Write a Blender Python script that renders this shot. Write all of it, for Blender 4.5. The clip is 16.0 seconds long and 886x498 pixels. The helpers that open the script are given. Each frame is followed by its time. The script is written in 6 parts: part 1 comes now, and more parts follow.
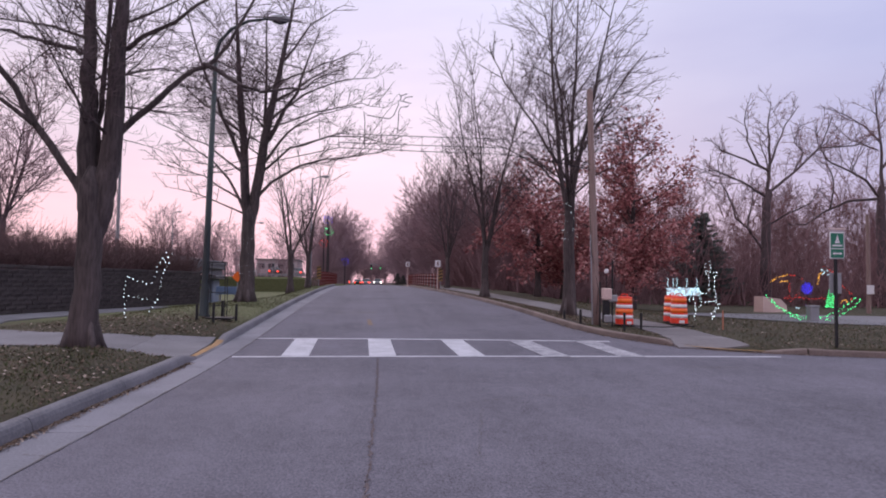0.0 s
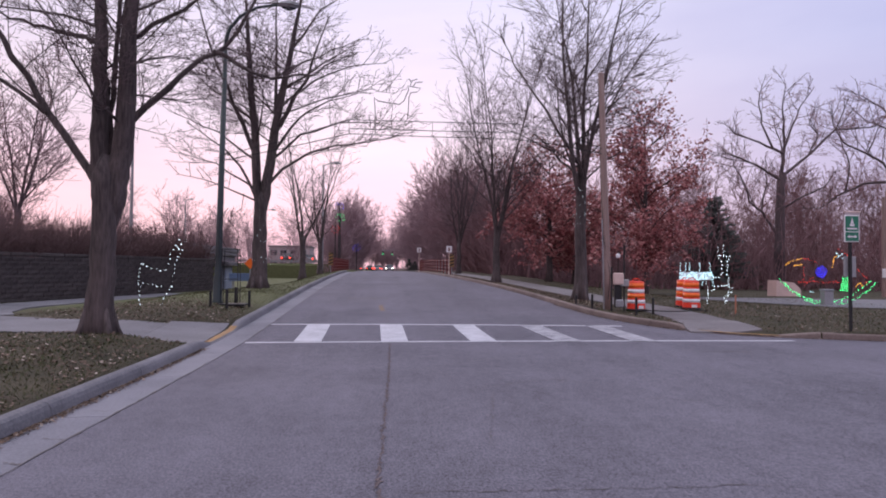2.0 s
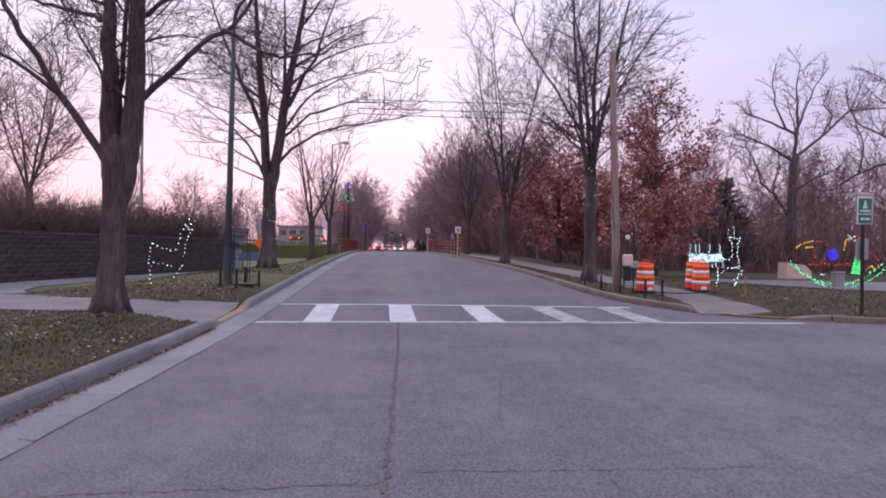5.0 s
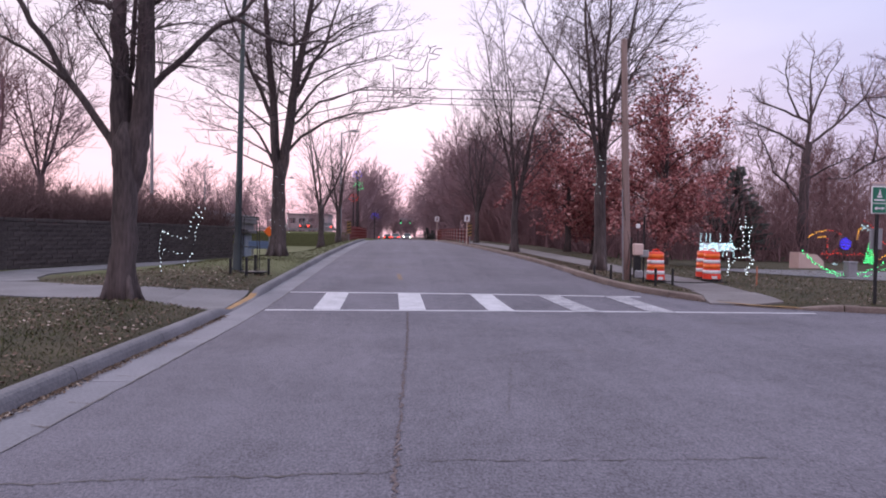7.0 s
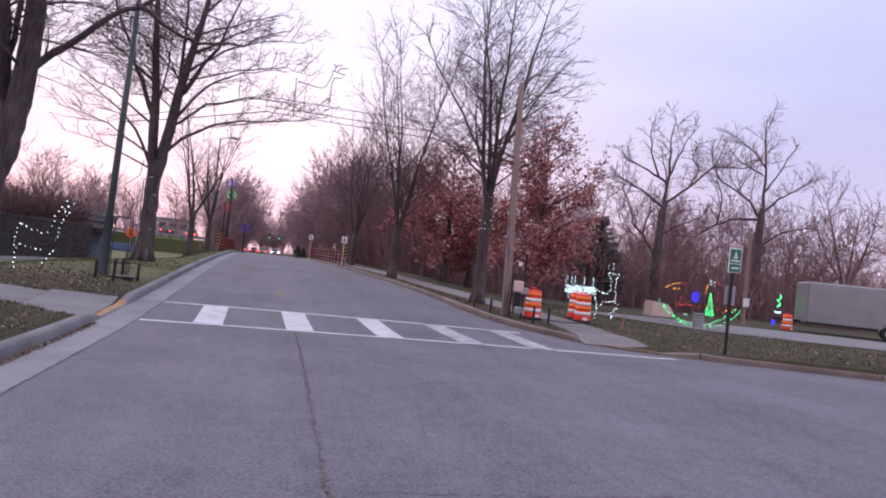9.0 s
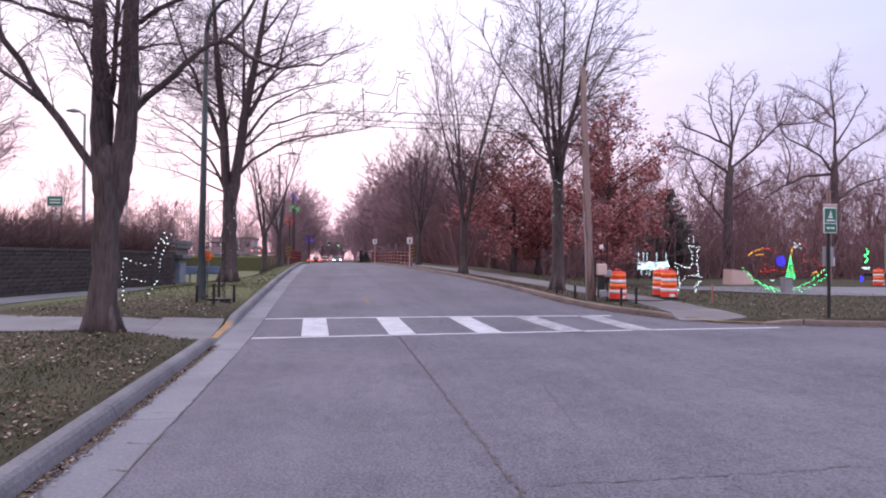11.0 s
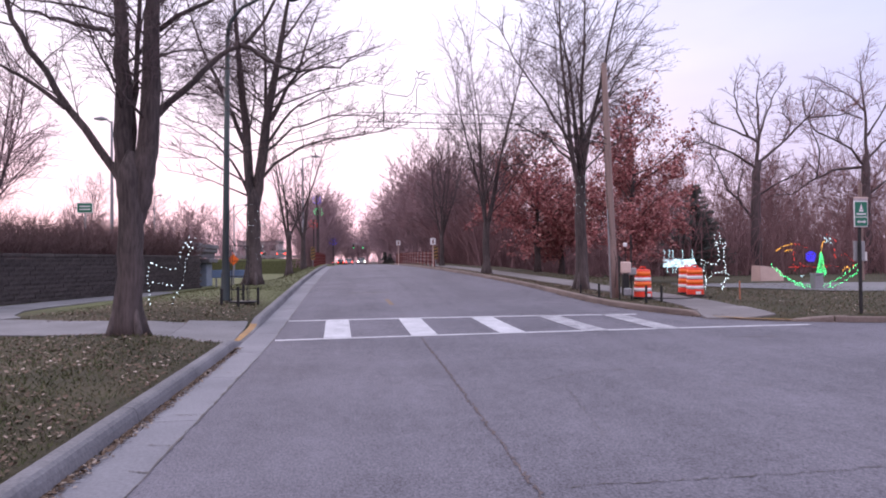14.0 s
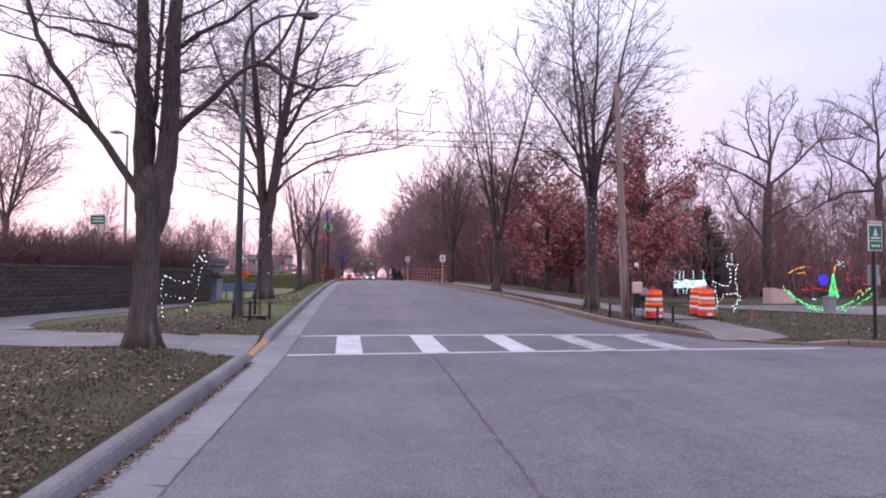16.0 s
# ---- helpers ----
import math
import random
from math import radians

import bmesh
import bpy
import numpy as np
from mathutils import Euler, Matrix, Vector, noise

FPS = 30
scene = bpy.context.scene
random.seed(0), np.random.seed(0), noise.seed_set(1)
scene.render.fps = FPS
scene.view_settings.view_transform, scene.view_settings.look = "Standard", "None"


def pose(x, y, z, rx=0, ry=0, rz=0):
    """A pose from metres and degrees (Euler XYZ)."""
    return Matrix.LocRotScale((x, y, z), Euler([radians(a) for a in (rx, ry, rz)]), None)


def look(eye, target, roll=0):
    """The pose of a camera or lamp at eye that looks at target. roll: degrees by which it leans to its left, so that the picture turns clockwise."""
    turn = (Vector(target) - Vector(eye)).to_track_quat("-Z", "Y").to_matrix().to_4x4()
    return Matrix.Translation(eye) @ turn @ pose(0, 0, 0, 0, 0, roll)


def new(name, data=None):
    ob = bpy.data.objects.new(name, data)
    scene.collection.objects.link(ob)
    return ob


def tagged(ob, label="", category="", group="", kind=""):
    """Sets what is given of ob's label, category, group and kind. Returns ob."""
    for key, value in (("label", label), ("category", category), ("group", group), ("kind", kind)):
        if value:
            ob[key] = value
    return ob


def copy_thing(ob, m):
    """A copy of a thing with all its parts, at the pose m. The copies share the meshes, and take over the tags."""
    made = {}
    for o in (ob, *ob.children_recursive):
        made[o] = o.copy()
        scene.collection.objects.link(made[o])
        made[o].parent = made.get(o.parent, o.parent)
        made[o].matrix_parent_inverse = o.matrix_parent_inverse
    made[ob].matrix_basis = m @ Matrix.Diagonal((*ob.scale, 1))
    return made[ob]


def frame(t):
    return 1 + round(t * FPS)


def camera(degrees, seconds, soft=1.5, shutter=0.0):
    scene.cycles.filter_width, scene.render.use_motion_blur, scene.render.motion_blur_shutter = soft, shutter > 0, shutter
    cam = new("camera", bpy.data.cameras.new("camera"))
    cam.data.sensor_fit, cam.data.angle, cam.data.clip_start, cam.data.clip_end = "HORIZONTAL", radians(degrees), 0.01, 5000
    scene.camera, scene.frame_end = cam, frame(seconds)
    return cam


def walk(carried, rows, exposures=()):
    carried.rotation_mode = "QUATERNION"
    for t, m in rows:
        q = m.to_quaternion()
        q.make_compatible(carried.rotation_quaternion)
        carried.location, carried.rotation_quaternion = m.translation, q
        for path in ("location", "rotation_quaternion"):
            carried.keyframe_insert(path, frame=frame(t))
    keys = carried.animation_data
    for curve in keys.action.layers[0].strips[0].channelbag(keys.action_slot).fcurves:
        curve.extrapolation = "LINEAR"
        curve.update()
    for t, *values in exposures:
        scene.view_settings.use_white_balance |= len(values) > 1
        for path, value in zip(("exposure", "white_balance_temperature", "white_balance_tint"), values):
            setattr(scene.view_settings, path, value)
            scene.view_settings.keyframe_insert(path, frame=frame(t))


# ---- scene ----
cam = camera(66.8, 16.0, soft=1.9, shutter=0.4)
PATH = [
    (0, (-0.016, 0.473, 1.455), (0.195, 2.459, 1.557), 0.9),
    (0.5, (-0.002, 0.434, 1.447), (0.187, 2.422, 1.548), 1.0),
    (1, (-0.003, 0.437, 1.448), (0.174, 2.427, 1.538), 1.1),
    (1.5, (-0.007, 0.447, 1.45), (0.171, 2.438, 1.523), 0.8),
    (2, (-0.01, 0.456, 1.452), (0.168, 2.448, 1.511), 0.6),
    (2.5, (-0.009, 0.454, 1.451), (0.153, 2.447, 1.502), 0.6),
    (3, (-0.002, 0.434, 1.447), (0.152, 2.427, 1.492), 0.8),
    (3.5, (-0.007, 0.449, 1.45), (0.156, 2.442, 1.487), 1.1),
    (4, (-0.008, 0.451, 1.451), (0.157, 2.444, 1.475), 0.9),
    (6.5, (-0.023, 0.491, 1.459), (0.109, 2.487, 1.434), 1.0),
    (7, (-0.022, 0.491, 1.459), (0.105, 2.487, 1.425), 1.0),
    (7.5, (-0.021, 0.486, 1.458), (0.102, 2.482, 1.416), 1.0),
    (8, (-0.028, 0.507, 1.461), (0.108, 2.502, 1.428), 0.7),
    (8.3, (0.0, 0.545, 1.428), (0.309, 2.521, 1.436), 6.4),
    (8.5, (-0.100, 0.616, 1.400), (0.306, 2.574, 1.441), 6.3),
    (8.7, (-0.293, 0.605, 1.436), (0.203, 2.542, 1.503), 7.0),
    (10.8, (-1.255, 0.585, 1.487), (-0.889, 2.551, 1.515), -0.0),
    (11, (-1.262, 0.597, 1.479), (-0.914, 2.566, 1.512), 0.2),
    (11.5, (-1.26, 0.626, 1.458), (-0.981, 2.607, 1.486), 0.7),
    (12, (-1.255, 0.629, 1.476), (-1.014, 2.613, 1.539), -0.5),
    (12.5, (-1.211, 0.598, 1.476), (-0.977, 2.584, 1.508), -0.5),
    (13, (-1.2, 0.617, 1.471), (-0.942, 2.6, 1.488), -0.5),
    (13.5, (-1.198, 0.63, 1.469), (-0.929, 2.612, 1.481), -0.6),
    (14, (-1.192, 0.629, 1.47), (-0.915, 2.609, 1.505), -0.6),
    (14.5, (-1.204, 0.621, 1.475), (-0.932, 2.601, 1.528), -0.3),
    (15, (-1.244, 0.64, 1.472), (-0.973, 2.62, 1.546), -0.2),
    (15.5, (-1.259, 0.61, 1.476), (-0.997, 2.591, 1.562), 0.3),
    (16, (-1.281, 0.591, 1.485), (-1.029, 2.574, 1.57), 0.3),
]
walk(cam, [(t, look(eye, target, roll)) for t, eye, target, roll in PATH],
     exposures=[(0, 0.0), (2, 0.08), (4, 0.16), (6.5, 0.24), (8.5, 0.25), (11, 0.52), (16, 0.52)])

# ---- sky and light: an overcast dusk with a pink band low down ----
world = bpy.data.worlds.new("dusk_sky")
scene.world = world
world.use_nodes = True
wn, wl = world.node_tree.nodes, world.node_tree.links
wn.clear()
w_out = wn.new("ShaderNodeOutputWorld")
w_bg = wn.new("ShaderNodeBackground")
w_co = wn.new("ShaderNodeTexCoord")
w_sep = wn.new("ShaderNodeSeparateXYZ")
wl.new(w_co.outputs["Generated"], w_sep.inputs[0])


def ramp_node(nodes, stops):
    r = nodes.new("ShaderNodeValToRGB")
    while len(r.color_ramp.elements) < len(stops):
        r.color_ramp.elements.new(0.5)
    for e, (p, c) in zip(r.color_ramp.elements, stops):
        e.position, e.color = p, (*c, 1)
    return r


w_left = ramp_node(wn, [(0.0, (1.33, 0.80, 0.93)), (0.08, (1.32, 0.90, 1.03)), (0.2, (1.10, 0.91, 1.07)), (0.4, (0.95, 0.90, 1.14)), (1.0, (1.6, 1.62, 1.9))])
w_right = ramp_node(wn, [(0.0, (0.80, 0.62, 0.78)), (0.12, (0.74, 0.67, 0.92)), (0.3, (0.63, 0.66, 1.0)), (0.5, (0.76, 0.80, 1.16)), (1.0, (1.6, 1.62, 1.9))])
wl.new(w_sep.outputs["Z"], w_left.inputs[0])
wl.new(w_sep.outputs["Z"], w_right.inputs[0])
w_side = wn.new("ShaderNodeMapRange")
w_side.inputs["From Min"].default_value, w_side.inputs["From Max"].default_value = 0.05, 0.66
wl.new(w_sep.outputs["X"], w_side.inputs["Value"])
w_mix = wn.new("ShaderNodeMix")
w_mix.data_type = "RGBA"
wl.new(w_side.outputs[0], w_mix.inputs["Factor"])
wl.new(w_left.outputs[0], w_mix.inputs["A"])
wl.new(w_right.outputs[0], w_mix.inputs["B"])
# thin streaks of cloud
w_map = wn.new("ShaderNodeMapping")
w_map.inputs["Scale"].default_value = (1.5, 1.5, 6.0)
wl.new(w_co.outputs["Generated"], w_map.inputs[0])
w_noise = wn.new("ShaderNodeTexNoise")
w_noise.inputs["Scale"].default_value, w_noise.inputs["Detail"].default_value = 1.6, 5
wl.new(w_map.outputs[0], w_noise.inputs["Vector"])
w_cl = ramp_node(wn, [(0.35, (0.94, 0.93, 0.96)), (0.65, (1.06, 1.05, 1.03))])
wl.new(w_noise.outputs["Fac"], w_cl.inputs[0])
w_mul = wn.new("ShaderNodeMix")
w_mul.data_type, w_mul.blend_type = "RGBA", "MULTIPLY"
w_mul.inputs["Factor"].default_value = 1.0
wl.new(w_mix.outputs["Result"], w_mul.inputs["A"])
wl.new(w_cl.outputs[0], w_mul.inputs["B"])
w_sky = wn.new("ShaderNodeTexSky")
w_sky.sky_type, w_sky.sun_disc = "NISHITA", False
w_sky.sun_elevation, w_sky.sun_rotation = radians(2), radians(-25)
w_add = wn.new("ShaderNodeMix")
w_add.data_type, w_add.blend_type = "RGBA", "ADD"
w_add.inputs["Factor"].default_value = 0.004
# the cloud is thinnest over the end of the road
w_dot = wn.new("ShaderNodeVectorMath")
w_dot.operation = "DOT_PRODUCT"
w_dot.inputs[1].default_value = (-0.02, 0.945, 0.326)
wl.new(w_co.outputs["Generated"], w_dot.inputs[0])
w_thin = wn.new("ShaderNodeMapRange")
w_thin.interpolation_type = "SMOOTHSTEP"
w_thin.inputs["From Min"].default_value, w_thin.inputs["From Max"].default_value = 0.90, 1.0
w_thin.inputs["To Min"].default_value, w_thin.inputs["To Max"].default_value = 1.0, 1.13
wl.new(w_dot.outputs["Value"], w_thin.inputs["Value"])
w_gain = wn.new("ShaderNodeVectorMath")
w_gain.operation = "SCALE"
wl.new(w_mul.outputs["Result"], w_gain.inputs[0])
wl.new(w_thin.outputs[0], w_gain.inputs["Scale"])
wl.new(w_gain.outputs["Vector"], w_add.inputs["A"])
wl.new(w_sky.outputs[0], w_add.inputs["B"])
wl.new(w_add.outputs["Result"], w_bg.inputs["Color"])
w_bg.inputs["Strength"].default_value = 0.82
wl.new(w_bg.outputs[0], w_out.inputs[0])

sun = new("sun", bpy.data.lights.new("sun", "SUN"))
sun.data.energy, sun.data.angle, sun.data.color = 0.8, radians(25), (1.0, 0.80, 0.82)
sun.matrix_world = look((-20, 40, 22), (0, 0, 0))
scene.view_settings.exposure = 0.0


# ---- materials ----
def material(name, dark, light, rough=0.85, scale=3.0, fine=40.0, bump=0.3, bump_scale=60.0, metal=0.0, random_tint=0.0, stretch=(1, 1, 1), spec=0.3, broad=1.0):
    """Two colours mixed by a coarse and a fine noise, with fine relief."""
    m = bpy.data.materials.new(name)
    m.use_nodes = True
    n, l = m.node_tree.nodes, m.node_tree.links
    b = n["Principled BSDF"]
    b.inputs["Roughness"].default_value, b.inputs["Metallic"].default_value = rough, metal
    b.inputs["Specular IOR Level"].default_value = spec
    co, mp = n.new("ShaderNodeTexCoord"), n.new("ShaderNodeMapping")
    mp.inputs["Scale"].default_value = stretch
    l.new(co.outputs["Object"], mp.inputs[0])
    coarse, grain = n.new("ShaderNodeTexNoise"), n.new("ShaderNodeTexNoise")
    coarse.inputs["Scale"].default_value, coarse.inputs["Detail"].default_value = scale, 4
    grain.inputs["Scale"].default_value, grain.inputs["Detail"].default_value = fine, 3
    l.new(mp.outputs[0], coarse.inputs["Vector"])
    l.new(mp.outputs[0], grain.inputs["Vector"])
    add = n.new("ShaderNodeMath")
    add.operation = "MULTIPLY_ADD"
    l.new(coarse.outputs["Fac"], add.inputs[0])
    add.inputs[1].default_value = broad
    l.new(grain.outputs["Fac"], add.inputs[2])
    last = add.outputs[0]
    if random_tint:
        info, mul, add2 = n.new("ShaderNodeObjectInfo"), n.new("ShaderNodeMath"), n.new("ShaderNodeMath")
        mul.operation, add2.operation = "MULTIPLY_ADD", "ADD"
        mul.inputs[1].default_value, mul.inputs[2].default_value = random_tint, -random_tint / 2
        l.new(info.outputs["Random"], mul.inputs[0])
        l.new(last, add2.inputs[0])
        l.new(mul.outputs[0], add2.inputs[1])
        last = add2.outputs[0]
    r = n.new("ShaderNodeMapRange")
    r.inputs["From Min"].default_value, r.inputs["From Max"].default_value = 0.15 + 0.5 * broad, 0.85 + 0.5 * broad
    l.new(last, r.inputs["Value"])
    mix = n.new("ShaderNodeMix")
    mix.data_type = "RGBA"
    mix.inputs["A"].default_value, mix.inputs["B"].default_value = (*dark, 1), (*light, 1)
    l.new(r.outputs[0], mix.inputs["Factor"])
    l.new(mix.outputs["Result"], b.inputs["Base Color"])
    if bump:
        bn, bp = n.new("ShaderNodeTexNoise"), n.new("ShaderNodeBump")
        bn.inputs["Scale"].default_value, bn.inputs["Detail"].default_value = bump_scale, 3
        l.new(mp.outputs[0], bn.inputs["Vector"])
        bp.inputs["Strength"].default_value, bp.inputs["Distance"].default_value = bump, 0.02
        l.new(bn.outputs["Fac"], bp.inputs["Height"])
        l.new(bp.outputs[0], b.inputs["Normal"])
    return m


def asphalt(name, dark, light):
    """Worn road surface: stone grain, blotches of wear and faint streaks along the wheel tracks."""
    m = bpy.data.materials.new(name)
    m.use_nodes = True
    n, l = m.node_tree.nodes, m.node_tree.links
    b = n["Principled BSDF"]
    b.inputs["Roughness"].default_value, b.inputs["Specular IOR Level"].default_value = 0.86, 0.35
    co = n.new("ShaderNodeTexCoord")
    total = None
    for scale, detail, gain, stretch in ((110, 2, 2.0, (1, 1, 1)), (38, 3, 1.7, (1.25, 0.8, 1)), (6, 5, 0.5, (1, 0.6, 1)), (0.45, 5, 0.8, (1, 1, 1)), (1.6, 3, 0.5, (1, 0.03, 1))):
        mp, tx, ma = n.new("ShaderNodeMapping"), n.new("ShaderNodeTexNoise"), n.new("ShaderNodeMath")
        mp.inputs["Scale"].default_value = stretch
        tx.inputs["Scale"].default_value, tx.inputs["Detail"].default_value = scale, detail
        ma.operation = "MULTIPLY_ADD"
        ma.inputs[1].default_value, ma.inputs[2].default_value = gain, -gain / 2
        l.new(co.outputs["Object"], mp.inputs[0])
        l.new(mp.outputs[0], tx.inputs["Vector"])
        l.new(tx.outputs["Fac"], ma.inputs[0])
        if total is None:
            total = ma.outputs[0]
        else:
            ad = n.new("ShaderNodeMath")
            l.new(total, ad.inputs[0])
            l.new(ma.outputs[0], ad.inputs[1])
            total = ad.outputs[0]
    r, mix = n.new("ShaderNodeMapRange"), n.new("ShaderNodeMix")
    r.inputs["From Min"].default_value, r.inputs["From Max"].default_value = -0.6, 0.6
    l.new(total, r.inputs["Value"])
    mix.data_type = "RGBA"
    mix.inputs["A"].default_value, mix.inputs["B"].default_value = (*dark, 1), (*light, 1)
    l.new(r.outputs[0], mix.inputs["Factor"])
    l.new(mix.outputs["Result"], b.inputs["Base Color"])
    gr, bp = n.new("ShaderNodeTexVoronoi"), n.new("ShaderNodeBump")
    gr.inputs["Scale"].default_value = 75
    l.new(co.outputs["Object"], gr.inputs["Vector"])
    bp.inputs["Strength"].default_value, bp.inputs["Distance"].default_value = 0.8, 0.012
    l.new(gr.outputs["Distance"], bp.inputs["Height"])
    l.new(bp.outputs[0], b.inputs["Normal"])
    return m


def island_material(name, stops, rough=0.8):
    """Each loose piece takes its own colour from the ramp."""
    m = bpy.data.materials.new(name)
    m.use_nodes = True
    n, l = m.node_tree.nodes, m.node_tree.links
    g, r = n.new("ShaderNodeNewGeometry"), ramp_node(n, stops)
    l.new(g.outputs["Random Per Island"], r.inputs[0])
    l.new(r.outputs[0], n["Principled BSDF"].inputs["Base Color"])
    n["Principled BSDF"].inputs["Roughness"].default_value = rough
    n["Principled BSDF"].inputs["Specular IOR Level"].default_value = 0.2
    return m


def glow(name, colour, strength):
    m = bpy.data.materials.new(name)
    m.use_nodes = True
    b = m.node_tree.nodes["Principled BSDF"]
    b.inputs["Base Color"].default_value = (*colour, 1)
    b.inputs["Emission Color"].default_value = (*colour, 1)
    b.inputs["Emission Strength"].default_value = strength
    return m


M_ASPHALT = asphalt("asphalt", (0.058, 0.054, 0.069), (0.214, 0.201, 0.248))
M_ASPHALT_OLD = material("old_asphalt", (0.14, 0.135, 0.15), (0.21, 0.20, 0.215), 0.88, 0.3, 30, 0.3, 60)
M_CRACK_OPEN = material("open_crack", (0.075, 0.058, 0.062), (0.165, 0.128, 0.132), 0.9, 3, 30, 0.6, 50)
M_CRACK = material("crack_filler", (0.055, 0.05, 0.052), (0.105, 0.09, 0.09), 0.7, 2, 30, 0.2, 60)
M_FADED = material("faded_yellow_paint", (0.12, 0.105, 0.105), (0.26, 0.165, 0.10), 0.8, 4, 30, 0.3, 70)
M_LINE = material("road_paint", (0.34, 0.34, 0.38), (0.60, 0.59, 0.645), 0.7, 2.5, 22, 0.2, 80)
M_LINE_WORN = material("worn_road_paint", (0.13, 0.128, 0.148), (0.50, 0.49, 0.54), 0.75, 3.5, 26, 0.3, 80)
M_YELLOW = material("yellow_paint", (0.20, 0.13, 0.075), (0.40, 0.22, 0.075), 0.75, 3, 40, 0.2, 80)
M_CONC = material("concrete", (0.13, 0.125, 0.132), (0.215, 0.205, 0.216), 0.9, 1.2, 40, 0.3, 70, random_tint=0.35)
M_GUTTER = material("gutter_concrete", (0.145, 0.142, 0.168), (0.24, 0.233, 0.268), 0.9, 0.9, 34, 0.3, 70, random_tint=0.3)
M_SLAB_PINK = material("pinkish_concrete", (0.122, 0.11, 0.116), (0.205, 0.187, 0.196), 0.9, 1.2, 40, 0.3, 70, random_tint=0.35)
M_SLAB = material("pavement_concrete", (0.115, 0.112, 0.126), (0.20, 0.193, 0.214), 0.9, 1.2, 40, 0.3, 70, random_tint=0.35)
M_KERB = material("kerb_concrete", (0.112, 0.109, 0.124), (0.205, 0.198, 0.222), 0.9, 1.5, 30, 0.4, 50, random_tint=0.3)
M_KERB_TAN = material("stained_kerb", (0.125, 0.095, 0.088), (0.255, 0.20, 0.182), 0.9, 1.5, 30, 0.4, 50, random_tint=0.3)
M_GROUND = material("turf", (0.025, 0.024, 0.013), (0.080, 0.065, 0.041), 0.95, 0.9, 22, 1.0, 45)
# the verge beyond the footpath has kept its green
gn, gl = M_GROUND.node_tree.nodes, M_GROUND.node_tree.links
g_base = gn["Principled BSDF"].inputs["Base Color"]
g_old = g_base.links[0].from_socket
g_co, g_sep, g_far, g_side, g_both, g_patch, g_mix = (gn.new("ShaderNode" + k) for k in ("TexCoord", "SeparateXYZ", "MapRange", "MapRange", "Math", "TexNoise", "Mix"))
gl.new(g_co.outputs["Object"], g_sep.inputs[0])
for g_node, axis, lo, hi in ((g_far, "Y", 17.0, 21.0), (g_side, "X", 2.0, -2.0)):
    g_node.inputs["From Min"].default_value, g_node.inputs["From Max"].default_value = lo, hi
    gl.new(g_sep.outputs[axis], g_node.inputs["Value"])
g_both.operation = "MULTIPLY"
gl.new(g_far.outputs[0], g_both.inputs[0])
gl.new(g_side.outputs[0], g_both.inputs[1])
g_patch.inputs["Scale"].default_value, g_patch.inputs["Detail"].default_value = 6.0, 6
g_green = ramp_node(gn, [(0.3, (0.066, 0.074, 0.030)), (0.7, (0.145, 0.150, 0.074))])
gl.new(g_co.outputs["Object"], g_patch.inputs["Vector"])
gl.new(g_patch.outputs["Fac"], g_green.inputs[0])
g_mix.data_type = "RGBA"
gl.new(g_both.outputs[0], g_mix.inputs["Factor"])
gl.new(g_old, g_mix.inputs["A"])
gl.new(g_green.outputs[0], g_mix.inputs["B"])
gl.new(g_mix.outputs["Result"], g_base)
M_GRASS = island_material("grass", [(0, (0.034, 0.046, 0.016)), (0.5, (0.064, 0.071, 0.027)), (0.8, (0.100, 0.089, 0.046)), (1, (0.15, 0.12, 0.078))])
M_LITTER = island_material("dry_leaves", [(0, (0.048, 0.031, 0.023)), (0.5, (0.105, 0.068, 0.050)), (0.86, (0.19, 0.130, 0.10)), (1, (0.46, 0.38, 0.33))])
M_BARK = material("bark", (0.030, 0.024, 0.025), (0.128, 0.100, 0.100), 0.95, 2.2, 24, 1.0, 34, stretch=(1, 1, 0.16))
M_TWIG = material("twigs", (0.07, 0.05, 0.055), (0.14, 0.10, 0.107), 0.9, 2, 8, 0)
# distance haze put into the colour: twigs paler and pinker than those near by
M_HAZETWIG = material("haze_tinted_twigs", (0.22, 0.145, 0.163), (0.35, 0.235, 0.253), 0.9, 1, 8, 0)
M_FARTWIG = material("slightly_hazed_twigs", (0.156, 0.086, 0.094), (0.265, 0.150, 0.158), 0.9, 1, 8, 0)
M_REDLEAF = island_material("russet_leaves", [(0, (0.21, 0.074, 0.077)), (0.45, (0.37, 0.134, 0.138)), (0.8, (0.48, 0.215, 0.207)), (1, (0.56, 0.34, 0.315))])
M_NEEDLE = island_material("needles", [(0, (0.065, 0.072, 0.070)), (1, (0.11, 0.118, 0.108))])
M_OLDWOOD = material("old_bark", (0.062, 0.046, 0.050), (0.125, 0.092, 0.098), 0.95, 2.5, 10, 0.8, 16, stretch=(1, 1, 0.25))
M_HEDGE = material("hedge_stems", (0.085, 0.052, 0.054), (0.18, 0.112, 0.112), 0.95, 2, 10, 0)
M_WALL = material("wall_block", (0.034, 0.028, 0.030), (0.112, 0.094, 0.095), 0.95, 0.8, 14, 1.0, 26, random_tint=0.20)
M_WALLJ = material("wall_joint", (0.042, 0.035, 0.036), (0.072, 0.06, 0.06), 0.95, 3, 25, 0.4, 30)
M_GREENPOLE = material("green_painted_steel", (0.008, 0.014, 0.017), (0.014, 0.026, 0.030), 0.45, 2, 30, 0.05, 60, spec=0.5)
M_GREY = material("grey_steel", (0.22, 0.22, 0.24), (0.32, 0.32, 0.34), 0.5, 2, 30, 0.05, 60, metal=0.4, spec=0.5)
